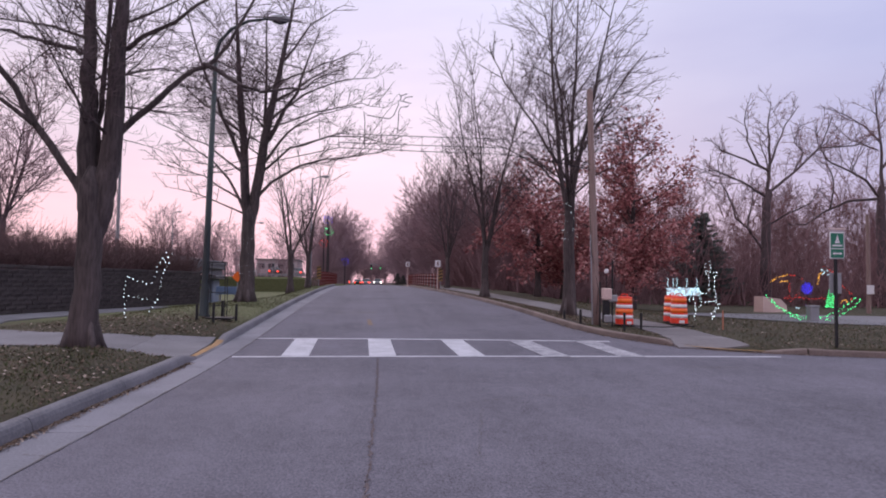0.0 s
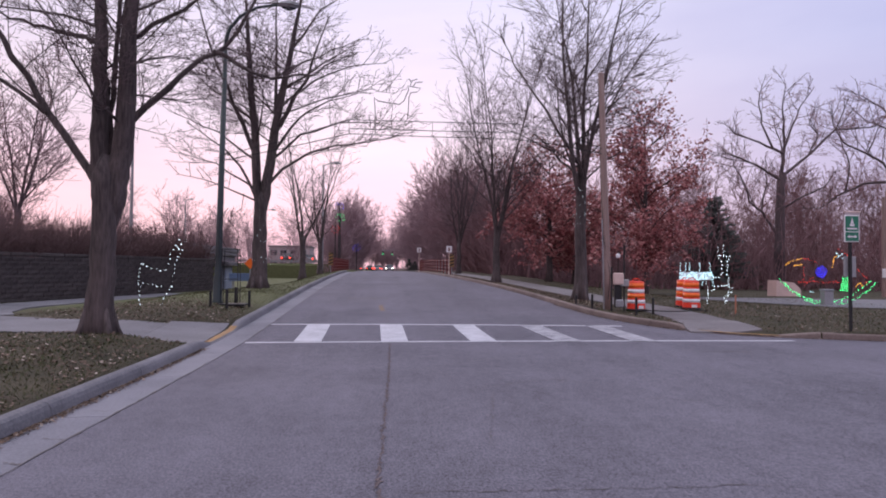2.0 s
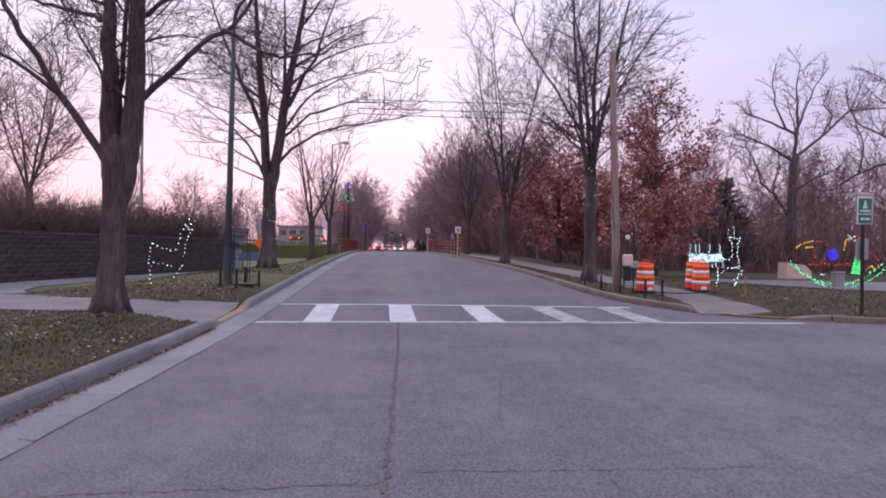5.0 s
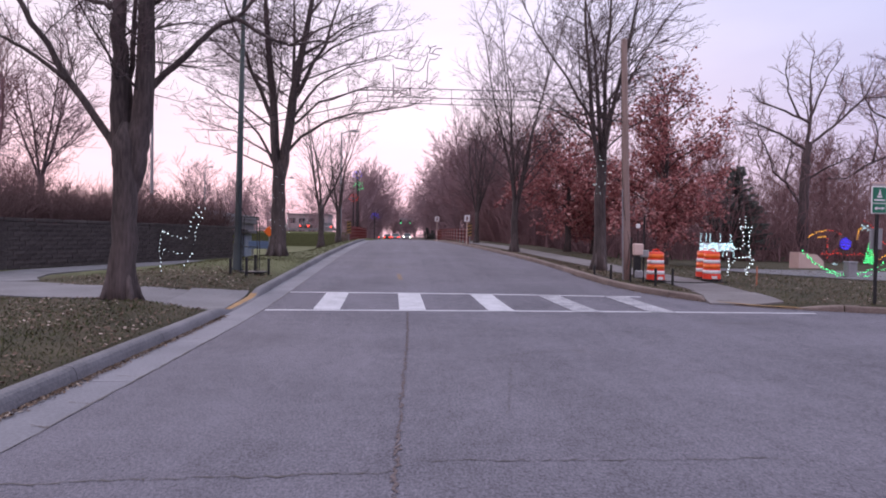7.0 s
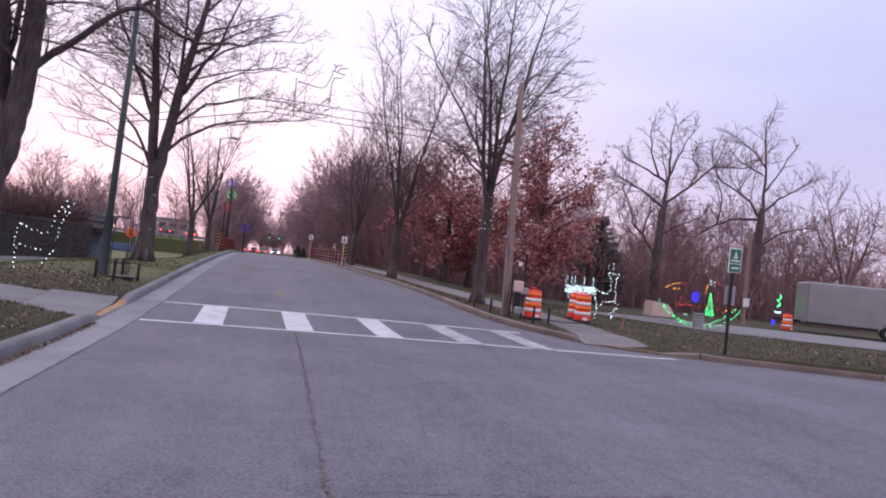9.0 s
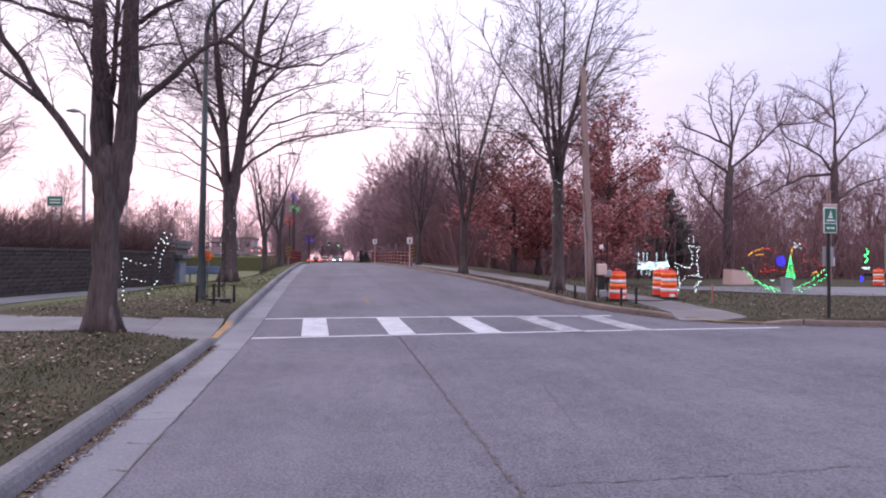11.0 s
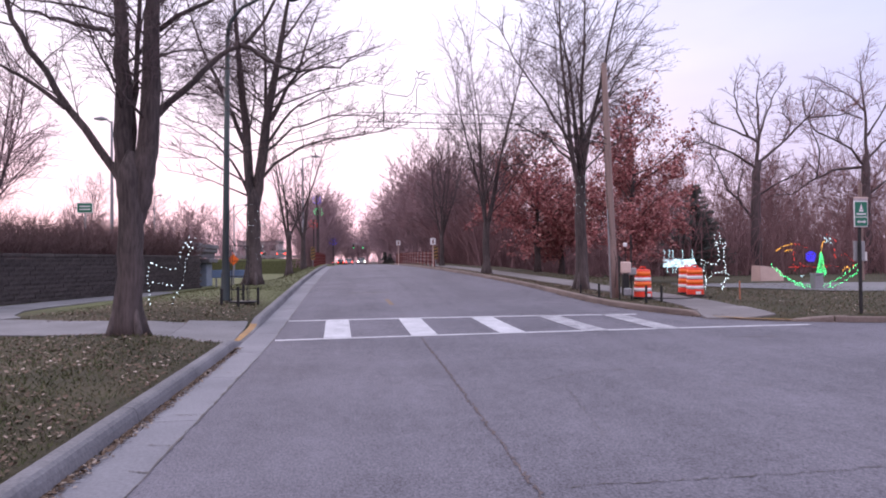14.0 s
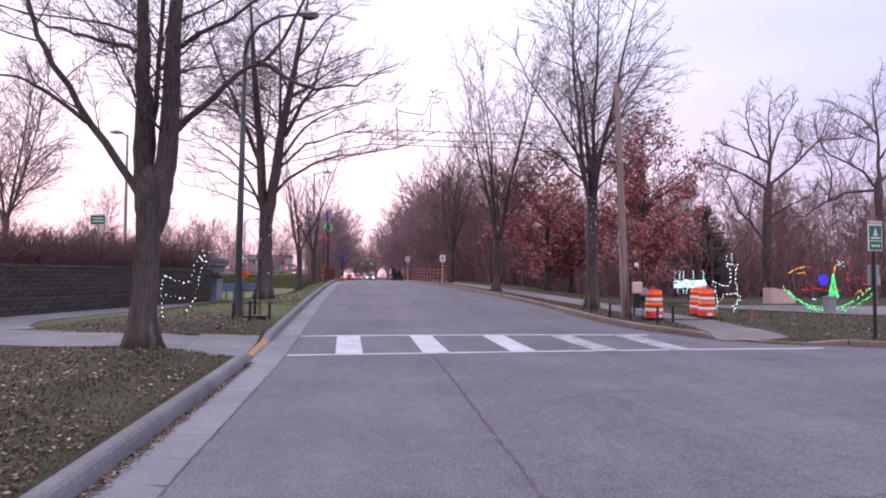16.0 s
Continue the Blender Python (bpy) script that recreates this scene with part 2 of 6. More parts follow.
M_BLACK = material("black_iron", (0.010, 0.010, 0.012), (0.028, 0.026, 0.028), 0.6, 3, 30, 0.1, 60)
M_WOOD = material("weathered_wood", (0.17, 0.115, 0.105), (0.33, 0.24, 0.22), 0.9, 2, 30, 0.6, 30, stretch=(1, 1, 0.08))
M_ORANGE = material("orange_plastic", (0.72, 0.040, 0.018), (0.84, 0.060, 0.026), 0.5, 3, 30, 0.05, 60, spec=0.5)
M_RED_BAND = material("orange_reflector", (0.80, 0.13, 0.012), (0.92, 0.18, 0.02), 0.35, 3, 30, 0.05, 60, spec=0.5)
M_STAKE = material("faded_orange_paint", (0.36, 0.125, 0.075), (0.50, 0.20, 0.12), 0.7, 4, 30, 0.2, 60)
M_WHITE = material("white_reflector", (0.62, 0.60, 0.62), (0.78, 0.76, 0.78), 0.45, 3, 30, 0.05, 60, spec=0.5)
M_RUBBER = material("rubber", (0.012, 0.012, 0.013), (0.03, 0.028, 0.03), 0.85, 3, 30, 0.2, 60)
M_SIGNGREEN = material("sign_green", (0.008, 0.13, 0.075), (0.014, 0.17, 0.10), 0.5, 2, 20, 0, 60, spec=0.5)
M_SIGNGREY = material("sign_back", (0.26, 0.26, 0.27), (0.36, 0.36, 0.37), 0.5, 2, 20, 0.05, 60, metal=0.5)
M_PINKBACK = material("faded_board", (0.50, 0.36, 0.33), (0.66, 0.50, 0.46), 0.8, 2, 20, 0.05, 60)
M_RUST = material("red_rail_paint", (0.10, 0.018, 0.020), (0.18, 0.036, 0.035), 0.6, 3, 25, 0.1, 50)
M_STEELBLUE = material("blue_grey_paint", (0.10, 0.15, 0.26), (0.16, 0.22, 0.35), 0.7, 2, 20, 0.1, 40)
M_BEAM = material("bridge_concrete", (0.13, 0.125, 0.14), (0.23, 0.22, 0.24), 0.9, 0.8, 12, 0.2, 30)
M_PIER = material("pale_blue_paint", (0.19, 0.22, 0.30), (0.29, 0.33, 0.42), 0.7, 2, 20, 0.1, 40)
M_BUILD = material("building_brick", (0.36, 0.29, 0.31), (0.50, 0.42, 0.44), 0.9, 0.5, 10, 0.1, 20)
M_PANE = material("dark_glass", (0.02, 0.025, 0.035), (0.04, 0.045, 0.055), 0.1, 1, 5, 0, spec=0.6)
M_BAGWHITE = material("white_fabric", (0.62, 0.60, 0.63), (0.78, 0.76, 0.80), 0.8, 2, 20, 0.1, 40)
M_LIME = material("lime_board", (0.36, 0.46, 0.03), (0.48, 0.58, 0.06), 0.6, 2, 20, 0, 40)
M_TRAILER = material("trailer_panel", (0.20, 0.20, 0.22), (0.28, 0.28, 0.30), 0.4, 1, 20, 0.02, 40, metal=0.3, spec=0.5)
G_WHITE = glow("bulb_white", (0.80, 0.95, 1.0), 2.2)
G_ICE = glow("bulb_ice", (0.62, 0.92, 1.0), 1.2)
G_GREEN = glow("bulb_green", (0.08, 1.0, 0.30), 2.2)
G_BLUE = glow("bulb_blue", (0.035, 0.035, 1.0), 1.5)
G_RED = glow("bulb_red", (1.0, 0.05, 0.03), 1.4)
G_YELLOW = glow("bulb_yellow", (1.0, 0.45, 0.05), 1.8)
G_HEAD = glow("headlamp", (1.0, 0.95, 0.85), 6)
G_TAIL = glow("tail_lamp", (1.0, 0.06, 0.03), 4)


# ---- mesh helpers ----
class Shape:
    """A mesh in the making: points and faces."""

    def __init__(self):
        self.v, self.f = [], []

    def add(self, verts, faces):
        k = len(self.v)
        self.v += [tuple(p) for p in verts]
        self.f += [tuple(i + k for i in f) for f in faces]
        return self

    def box(self, x0, y0, z0, x1, y1, z1, bevel=0.0, m=None):
        b = min(bevel, (x1 - x0) / 3, (y1 - y0) / 3, (z1 - z0) / 3)
        if b <= 0:
            v = [(x0, y0, z0), (x1, y0, z0), (x1, y1, z0), (x0, y1, z0), (x0, y0, z1), (x1, y0, z1), (x1, y1, z1), (x0, y1, z1)]
            f = [(3, 2, 1, 0), (4, 5, 6, 7), (0, 1, 5, 4), (1, 2, 6, 5), (2, 3, 7, 6), (3, 0, 4, 7)]
        else:
            v, f = [], []
            for z, i in ((z0, b), (z0 + b, 0), (z1 - b, 0), (z1, b)):
                v += [(x0 + i + b * (i == 0), y0 + i, z), (x1 - i - b * (i == 0), y0 + i, z), (x1 - i, y0 + i + b * (i == 0), z), (x1 - i, y1 - i - b * (i == 0), z),
                      (x1 - i - b * (i == 0), y1 - i, z), (x0 + i + b * (i == 0), y1 - i, z), (x0 + i, y1 - i - b * (i == 0), z), (x0 + i, y0 + i + b * (i == 0), z)]
            for r in range(3):
                f += [(8 * r + i, 8 * r + (i + 1) % 8, 8 * r + 8 + (i + 1) % 8, 8 * r + 8 + i) for i in range(8)]
            f += [tuple(reversed(range(8))), tuple(range(24, 32))]
        if m is not None:
            v = [m @ Vector(p) for p in v]
        return self.add(v, f)

    def tube(self, points, radii, sides=8, cap=True):
        pts = [Vector(p) for p in points]
        if not isinstance(radii, (list, tuple)):
            radii = [radii] * len(pts)
        v, f = [], []
        ref = None
        for i, p in enumerate(pts):
            d = (pts[min(i + 1, len(pts) - 1)] - pts[max(i - 1, 0)])
            d = d.normalized() if d.length else Vector((0, 0, 1))
            if ref is None:
                ref = Vector((1, 0, 0)) if abs(d.x) < 0.8 else Vector((0, 1, 0))
            a = (ref - d * ref.dot(d)).normalized()
            ref = a
            b = d.cross(a)
            for k in range(sides):
                t = 2 * math.pi * k / sides
                v.append(p + (a * math.cos(t) + b * math.sin(t)) * radii[i])
        for i in range(len(pts) - 1):
            f += [(i * sides + k, i * sides + (k + 1) % sides, (i + 1) * sides + (k + 1) % sides, (i + 1) * sides + k) for k in range(sides)]
        if cap:
            f += [tuple(reversed(range(sides))), tuple(range((len(pts) - 1) * sides, len(pts) * sides))]
        return self.add(v, f)

    def lathe(self, rings, sides=24, at=(0, 0, 0)):
        """rings: (radius, height) from the bottom up."""
        v, f = [], []
        for r, z in rings:
            v += [(at[0] + r * math.cos(2 * math.pi * k / sides), at[1] + r * math.sin(2 * math.pi * k / sides), at[2] + z) for k in range(sides)]
        for i in range(len(rings) - 1):
            f += [(i * sides + k, i * sides + (k + 1) % sides, (i + 1) * sides + (k + 1) % sides, (i + 1) * sides + k) for k in range(sides)]
        f += [tuple(reversed(range(sides))), tuple(range((len(rings) - 1) * sides, len(rings) * sides))]
        return self.add(v, f)

    def bulb(self, p, r):
        x, y, z = p
        v = [(x + r, y, z), (x - r, y, z), (x, y + r, z), (x, y - r, z), (x, y, z + r), (x, y, z - r)]
        return self.add(v, [(0, 2, 4), (2, 1, 4), (1, 3, 4), (3, 0, 4), (2, 0, 5), (1, 2, 5), (3, 1, 5), (0, 3, 5)])

    def mesh(self, name, mat, smooth=False):
        me = bpy.data.meshes.new(name)
        me.from_pydata(self.v, [], self.f)
        me.materials.append(mat)
        if smooth:
            me.shade_smooth()
        me.update()
        return me


def part(name, shape, mat, parent, label="", smooth=False, at=None):
    ob = new(name, shape.mesh(name, mat, smooth) if isinstance(shape, Shape) else shape)
    ob.parent = parent
    if at is not None:
        ob.matrix_basis = at
    return tagged(ob, label)


def thing(name, at, label, category, group="", kind=""):
    ob = new(name)
    ob.empty_display_size = 0.2
    ob.matrix_basis = at
    return tagged(ob, label, category, group, kind)


def solo(name, shape, mat, at, label, category="", group="", kind="", smooth=False):
    ob = new(name, shape.mesh(name, mat, smooth))
    ob.matrix_basis = at
    return tagged(ob, label, category, group, kind)


# ---- the lie of the land ----
ROAD_Y = [-400, 13, 16.7, 21.4, 29.2, 40.3, 49.9, 60, 75, 110, 160, 3000]
ROAD_Z = [0, 0, 0.12, 0.29, 0.556, 0.83, 1.0, 1.10, 1.12, 0.9, 0.6, 0.6]
RK_Y = [-400, -57, 13.05, 13.7, 14.0, 14.3, 14.75, 15.4, 16.5, 17.5, 19.09, 25.65, 34.6, 46, 55, 66, 3000]
RK_X = [1210, 220, 12.5, 10.39, 9.13, 8.2, 7.55, 7.0, 6.45, 6.12, 5.80, 5.58, 5.10, 4.25, 3.75, 3.4, 3.4]


def road_z(y):
    return float(np.mean([np.interp(y + d, ROAD_Y, ROAD_Z) for d in (-2, -1, 0, 1, 2)])) if y > 11 else 0.0


def left_x(y):
    """The joint of asphalt and gutter."""
    return -2.6


def right_x(y):
    """The face of the far kerb, which swings round the corner into the side street."""
    return float(np.mean([np.interp(y + d, RK_Y, RK_X) for d in (-0.4, 0, 0.4)]))


def smooth01(t):
    t = min(1.0, max(0.0, t))
    return t * t * (3 - 2 * t)


def land_z(x, y):
    """The height of turf and pavements beside the road."""
    z = road_z(y) + 0.12
    if x < -3.3:
        z += 0.17 * smooth01((-3.3 - x) / 1.3) * (1 - smooth01((y - 20) / 8)) * smooth01((y + 30) / 25) * (1 - 0.6 * smooth01((y - 12.2) / 1.2) * smooth01((17.2 - y) / 1.5))
        late = smooth01((y - 25) / 9)
        far = smooth01((-x - 5.5 + 1.6 * late) / (3.5 - 1.0 * late))
        z = z * (1 - far) + (0.26 - 0.35 * smooth01((y - 34) / 8)) * far
    elif x > 8:
        far = smooth01((x - 8.5) / 5.0)
        z = z * (1 - far) + (0.29 if y < 45 else 0.29 + (z - 0.29) * smooth01((y - 45) / 20)) * far if y > 13 else z + 0.1 * far
    if x < 0:
        dip = smooth01((y - 12.3) / 0.8) * smooth01((16.1 - y) / 0.7) * (1 - smooth01((-3.4 - x) / 2.2))
    else:
        dip = smooth01((y - 14.0) / 0.35) * smooth01((15.75 - y) / 0.5) * (1 - smooth01((x - right_x(y) - 0.2) / 0.9))
    z -= (z - road_z(y) - 0.015) * dip
    return z + 0.012 * noise.noise((x * 0.7, y * 0.7, 0))


# ground: one sheet to the horizon, sunk under the roadway
g = Shape()
ys = [-400, -150, -60, -30, -15, -8] + [-5 + 0.5 * i for i in range(131)] + [62, 65, 70, 76, 84, 95, 110, 130, 160, 220, 350, 700, 1500, 3000]
offs = [0.0, 0.3, 0.7, 1.2, 1.8, 2.5, 3.2, 4, 5, 6, 7, 8.5, 10, 12, 15, 19, 25, 35, 60, 120, 300, 900, 2500]
cols = None
for y in ys:
    lx, rx = left_x(y) - 0.71, right_x(y) + 0.14
    zr = road_z(y) - 0.08
    row = [(lx - o, y, land_z(lx - o, y)) for o in reversed(offs)]
    row += [(lx + 0.02, y, zr), ((lx + rx) / 2, y, zr), (rx - 0.02, y, zr)]
    row += [(rx + o, y, land_z(rx + o, y)) for o in offs]
    cols = len(row)
    g.v += row
for j in range(len(ys) - 1):
    for i in range(cols - 1):
        a = j * cols + i
        g.f.append((a, a + 1, a + cols + 1, a + cols))
ground = solo("ground", g, M_GROUND, Matrix(), "winter turf of brown and green grass with leaf litter", "ground", kind="structure", smooth=True)

# road: asphalt to the gutter, running over the rise
r = Shape()
ry = [-200, -60, -20, -8, -4, 0, 2, 4, 6, 8, 10] + [11 + 0.5 * i for i in range(110)] + [68, 75, 85, 100, 120, 160, 250, 500]
for y in ry:
    a, b = left_x(y), right_x(y) + 0.02
    r.v += [(a + (b - a) * k / 12, y, road_z(y) + 0.05 * 4 * (k / 12) * (1 - k / 12) * (1 if y > 25 else 0.3)) for k in range(13)]
for j in range(len(ry) - 1):
    r.f += [(j * 13 + i, j * 13 + i + 1, j * 13 + 14 + i, j * 13 + 13 + i) for i in range(12)]
road = solo("road", r, M_ASPHALT, Matrix(), "worn grey asphalt road rising to a low crest", "road", kind="structure", smooth=True)


def crown(x, y):
    a, b = left_x(y), right_x(y)
    k = min(1, max(0, (x - a) / (b - a)))
    return road_z(y) + 0.05 * 4 * k * (1 - k) * (1 if y > 25 else 0.3)


def ribbon(name, line, width, mat, parent, lift=0.005, label="", smooth=False):
    """A thin strip laid on the roadway along a line of plan points."""
    s = Shape()
    for i, (x, y) in enumerate(line):
        p, q = line[max(0, i - 1)], line[min(len(line) - 1, i + 1)]
        d = Vector((q[0] - p[0], q[1] - p[1])).normalized()
        w = width[i] if isinstance(width, list) else width
        for sgn in (-1, 1):
            px, py = x + sgn * -d.y * w / 2, y + sgn * d.x * w / 2
            s.v.append((px, py, crown(px, py) + lift))
    s.f = [(2 * i, 2 * i + 2, 2 * i + 3, 2 * i + 1) for i in range(len(line) - 1)]
    return part(name, s, mat, parent, label)


def lerp_line(p, q, n):
    return [(p[0] + (q[0] - p[0]) * i / n, p[1] + (q[1] - p[1]) * i / n) for i in range(n + 1)]


# the crosswalk: two lines across and five bars between them
crosswalk = thing("crosswalk", Matrix(), "white painted crosswalk with two lines and five broad bars", "crosswalk", kind="structure")
ribbon("line", lerp_line((-2.56, 13.38), (8.45, 13.66), 40), 0.155, M_LINE, crosswalk)
ribbon("line", lerp_line((-2.58, 16.46), (5.75, 16.26), 30), 0.16, M_LINE, crosswalk)
for k, (xn, xf) in enumerate(((-1.42, -1.47), (0.24, 0.20), (1.98, 1.90), (3.68, 3.50), (5.24, 5.12))):
    ribbon("bar", lerp_line((xn, 13.46), (xf, 16.36), 10), 0.52, M_LINE if k < 3 else M_LINE_WORN, crosswalk, lift=0.009)
stop_mark = ribbon("yellow_mark", lerp_line((0.0, 19.6), (-0.06, 21.4), 6), 0.13, M_FADED, None, 0.006)
tagged(stop_mark, "faded yellow centre line mark on asphalt", "road marking", kind="structure")

# cracks
random.seed(5)


def crack(p, q, n, wob, w):
    line = lerp_line(p, q, int(n * 2.2))
    return [(x + random.uniform(-wob, wob), y + random.uniform(-wob, wob)) for x, y in line], [w * (0.22 + 1.5 * random.random() ** 1.7) for _ in line]


cracks = thing("road_cracks", Matrix(), "dark jagged cracks in the asphalt", "cracks", kind="structure")
for p, q, n, wob, w in (((0.14, 13.2), (0.10, 19.4), 30, 0.02, 0.010), ((-2.5, 4.45), (-0.05, 4.62), 24, 0.03, 0.014), ((0.0, 4.83), (2.6, 4.84), 26, 0.03, 0.012),
                       ((0.3, 9.9), (2.4, 11.9), 26, 0.025, 0.010), ((0.3, 11.3), (2.3, 11.1), 18, 0.04, 0.010), ((1.1, 8.6), (2.2, 9.2), 14, 0.02, 0.014), ((2.2, 9.2), (2.7, 8.9), 6, 0.04, 0.02), ((4.3, 9.0), (5.6, 8.6), 16, 0.02, 0.012),
                       ((5.6, 8.6), (6.9, 7.4), 16, 0.02, 0.012), ((0.9, 6.0), (1.3, 8.3), 24, 0.02, 0.008), ((3.0, 7.9), (3.6, 7.7), 8, 0.03, 0.016), ((-2.5, 12.9), (0.3, 13.0), 26, 0.02, 0.014), ((5.6, 12.1), (6.6, 12.0), 10, 0.03, 0.05), ((0.4, 12.9), (6.5, 13.1), 40, 0.03, 0.010), ((-1.2, 24), (0.2, 24.1), 10, 0.03, 0.25)):
    line, ws = crack(p, q, n, wob, w)
    ribbon("crack", line, ws, M_CRACK, cracks, 0.004)
# the long seam down the middle, ragged and crumbling
seam = [(0.14, 13.2), (0.10, 10.0), (0.05, 8.0), (0.0, 5.9), (-0.03, 4.6), (-0.12, -3.0)]
for a, b in zip(seam, seam[1:]):
    line, ws = crack(a, b, 14 * math.hypot(b[0] - a[0], b[1] - a[1]), 0.024, 0.024)
    line[0], line[-1] = a, b
    ribbon("seam", line, ws, M_CRACK_OPEN, cracks, 0.006)


def sweep(name, profile, fy, y0, y1, step, mat, parent, joint=3.0, side=1, label=""):
    """Kerb or gutter in lengths with open joints: profile of (offset outwards, height) along a plan curve x = fy(y)."""
    y = y0
    while y < y1 - 0.01:
        e = min(y1, y + joint)
        s = Shape()
        n = max(1, int(round((e - y) / step)))
        for i in range(n + 1):
            yy = y + 0.006 + (e - y - 0.012) * i / n
            tx = (fy(yy + 0.05) - fy(yy - 0.05)) / 0.1
            nx, ny = (1 / math.hypot(1, tx), -tx / math.hypot(1, tx))
            for o, h in profile:
                s.v.append((fy(yy) + side * nx * o, yy + side * ny * o, road_z(yy) + h(yy) if callable(h) else road_z(yy) + h))
        m = len(profile)
        for i in range(n):
            s.f += [(i * m + k, i * m + k + 1, (i + 1) * m + k + 1, (i + 1) * m + k) for k in range(m - 1)]
        s.f += [tuple(reversed(range(m))), tuple(range(n * m, n * m + m))]
        part(name, s, mat, parent, label)
        y = e


def ramp_drop(a, b, slope, full):
    """Kerb height that dips to a ramp between a and b."""
    return lambda y: 0.02 + (full - 0.02) * (1 - smooth01((y - a) / slope) * smooth01((b - y) / slope))


left_kerb = thing("kerb_left", Matrix(), "grey concrete kerb and gutter with a dropped ramp", "kerb", kind="structure")
lh = ramp_drop(12.4, 16.2, 1.0, 0.148)
sweep("gutter_slab", [(0.0, -0.06), (0.0, 0.004), (0.52, 0.0), (0.52, -0.06)], left_x, -12, 60, 0.6, M_GUTTER, left_kerb, 2.4, -1)
sweep("kerb_stone", [(0.52, -0.06), (0.522, 0.005), (0.54, lambda y: lh(y) * 0.55), (0.56, lambda y: lh(y) * 0.82), (0.59, lambda y: lh(y) * 0.96), (0.63, lh), (0.69, lambda y: lh(y) - 0.004), (0.72, lambda y: lh(y) - 0.02), (0.735, lambda y: lh(y) - 0.05), (0.74, -0.1)], left_x, -12, 60, 0.3, M_KERB, left_kerb, 2.4, -1)
# the dark joint by the asphalt and short cracks in the gutter
ribbon("joint", [(left_x(0) + 0.006 * random.gauss(0, 1), -4 + 0.15 * i) for i in range(280)], [0.007 + 0.022 * random.random() ** 3 for _ in range(280)], M_CRACK, cracks, 0.008)
for y, o, w in ((1.6, 0.2, 0.012), (2.5, 0.3, 0.010), (3.05, 0.16, 0.016), (3.9, 0.22, 0.014), (4.35, 0.43, 0.012), (5.6, 0.14, 0.02), (6.3, 0.2, 0.012), (7.4, 0.3, 0.010), (9.9, 0.43, 0.016), (11.8, 0.2, 0.014)):
    line, ws = crack((left_x(0), y), (left_x(0) - o, y + 0.06), 7, 0.012, w)
    ribbon("crack", line, ws, M_CRACK, cracks, 0.009)
right_kerb = thing("kerb_right", Matrix(), "tan stained concrete kerb round the corner with a dropped ramp", "kerb", kind="structure")
rh = ramp_drop(14.0, 15.75, 0.4, 0.14)
sweep("kerb_stone", [(0.0, -0.08), (0.0, lambda y: rh(y) - 0.03), (0.02, lambda y: rh(y) - 0.005), (0.06, rh), (0.17, rh), (0.19, lambda y: rh(y) - 0.03), (0.19, -0.1)], right_x, 8.0, 70, 0.15, M_KERB_TAN, right_kerb, 1.2, 1)


# ---- bare trees ----
def limb_path(rng, p, d, length, segs, wob, lift):
    pts = [Vector(p)]
    d = Vector(d).normalized()
    for _ in range(segs):
        d = (d + Vector((rng.gauss(0, wob), rng.gauss(0, wob), rng.gauss(0, wob) + lift))).normalized()
        pts.append(pts[-1] + d * (length / segs))
    return pts


def side_way(rng, d, angle):
    d = Vector(d).normalized()
    a = d.orthogonal().normalized()
    a.rotate(Matrix.Rotation(rng.uniform(0, 2 * math.pi), 3, d))
    return d * math.cos(angle) + a * math.sin(angle)


def sprout(rng, wood, twig, pts, radii, level, spec):
    """Side branches along a limb, down to twigs. spec[level]: how many per metre, length over the parent's, angle, lift, thinnest radius."""
    if level >= len(spec):
        return
    per_m, ratio, angle, lift, thin, start = spec[level]
    total = sum((pts[i + 1] - pts[i]).length for i in range(len(pts) - 1))
    n = max(1, int(round(per_m * total * (1 - start) * rng.uniform(0.8, 1.2))))
    for k in range(n):
        f = start + (1 - start) * (k + rng.random()) / n
        s = f * (len(pts) - 1)
        i = min(int(s), len(pts) - 2)
        p = pts[i].lerp(pts[i + 1], s - i)
        r = radii[i] + (radii[i + 1] - radii[i]) * (s - i)
        way = side_way(rng, pts[i + 1] - pts[i], radians(angle * rng.uniform(0.7, 1.3)))
        if way.z < -0.25:
            way.z *= -0.5
        length = total * ratio * rng.uniform(0.6, 1.25) * (1.1 - 0.55 * f)
        segs = 1 if level == len(spec) - 1 else (4 if level == 0 else 3)
        q = limb_path(rng, p, way, length, segs, 0.10 + 0.03 * level, lift)
        r0 = max(thin, min(r * 0.45, length * 0.011))
        rr = [max(thin * 0.7, r0 * (1 - 0.8 * j / segs)) for j in range(segs + 1)]
        (wood if level == 0 else twig).tube(q, rr, 6 if level == 0 else 3, cap=False)
        sprout(rng, wood, twig, q, rr, level + 1, spec)


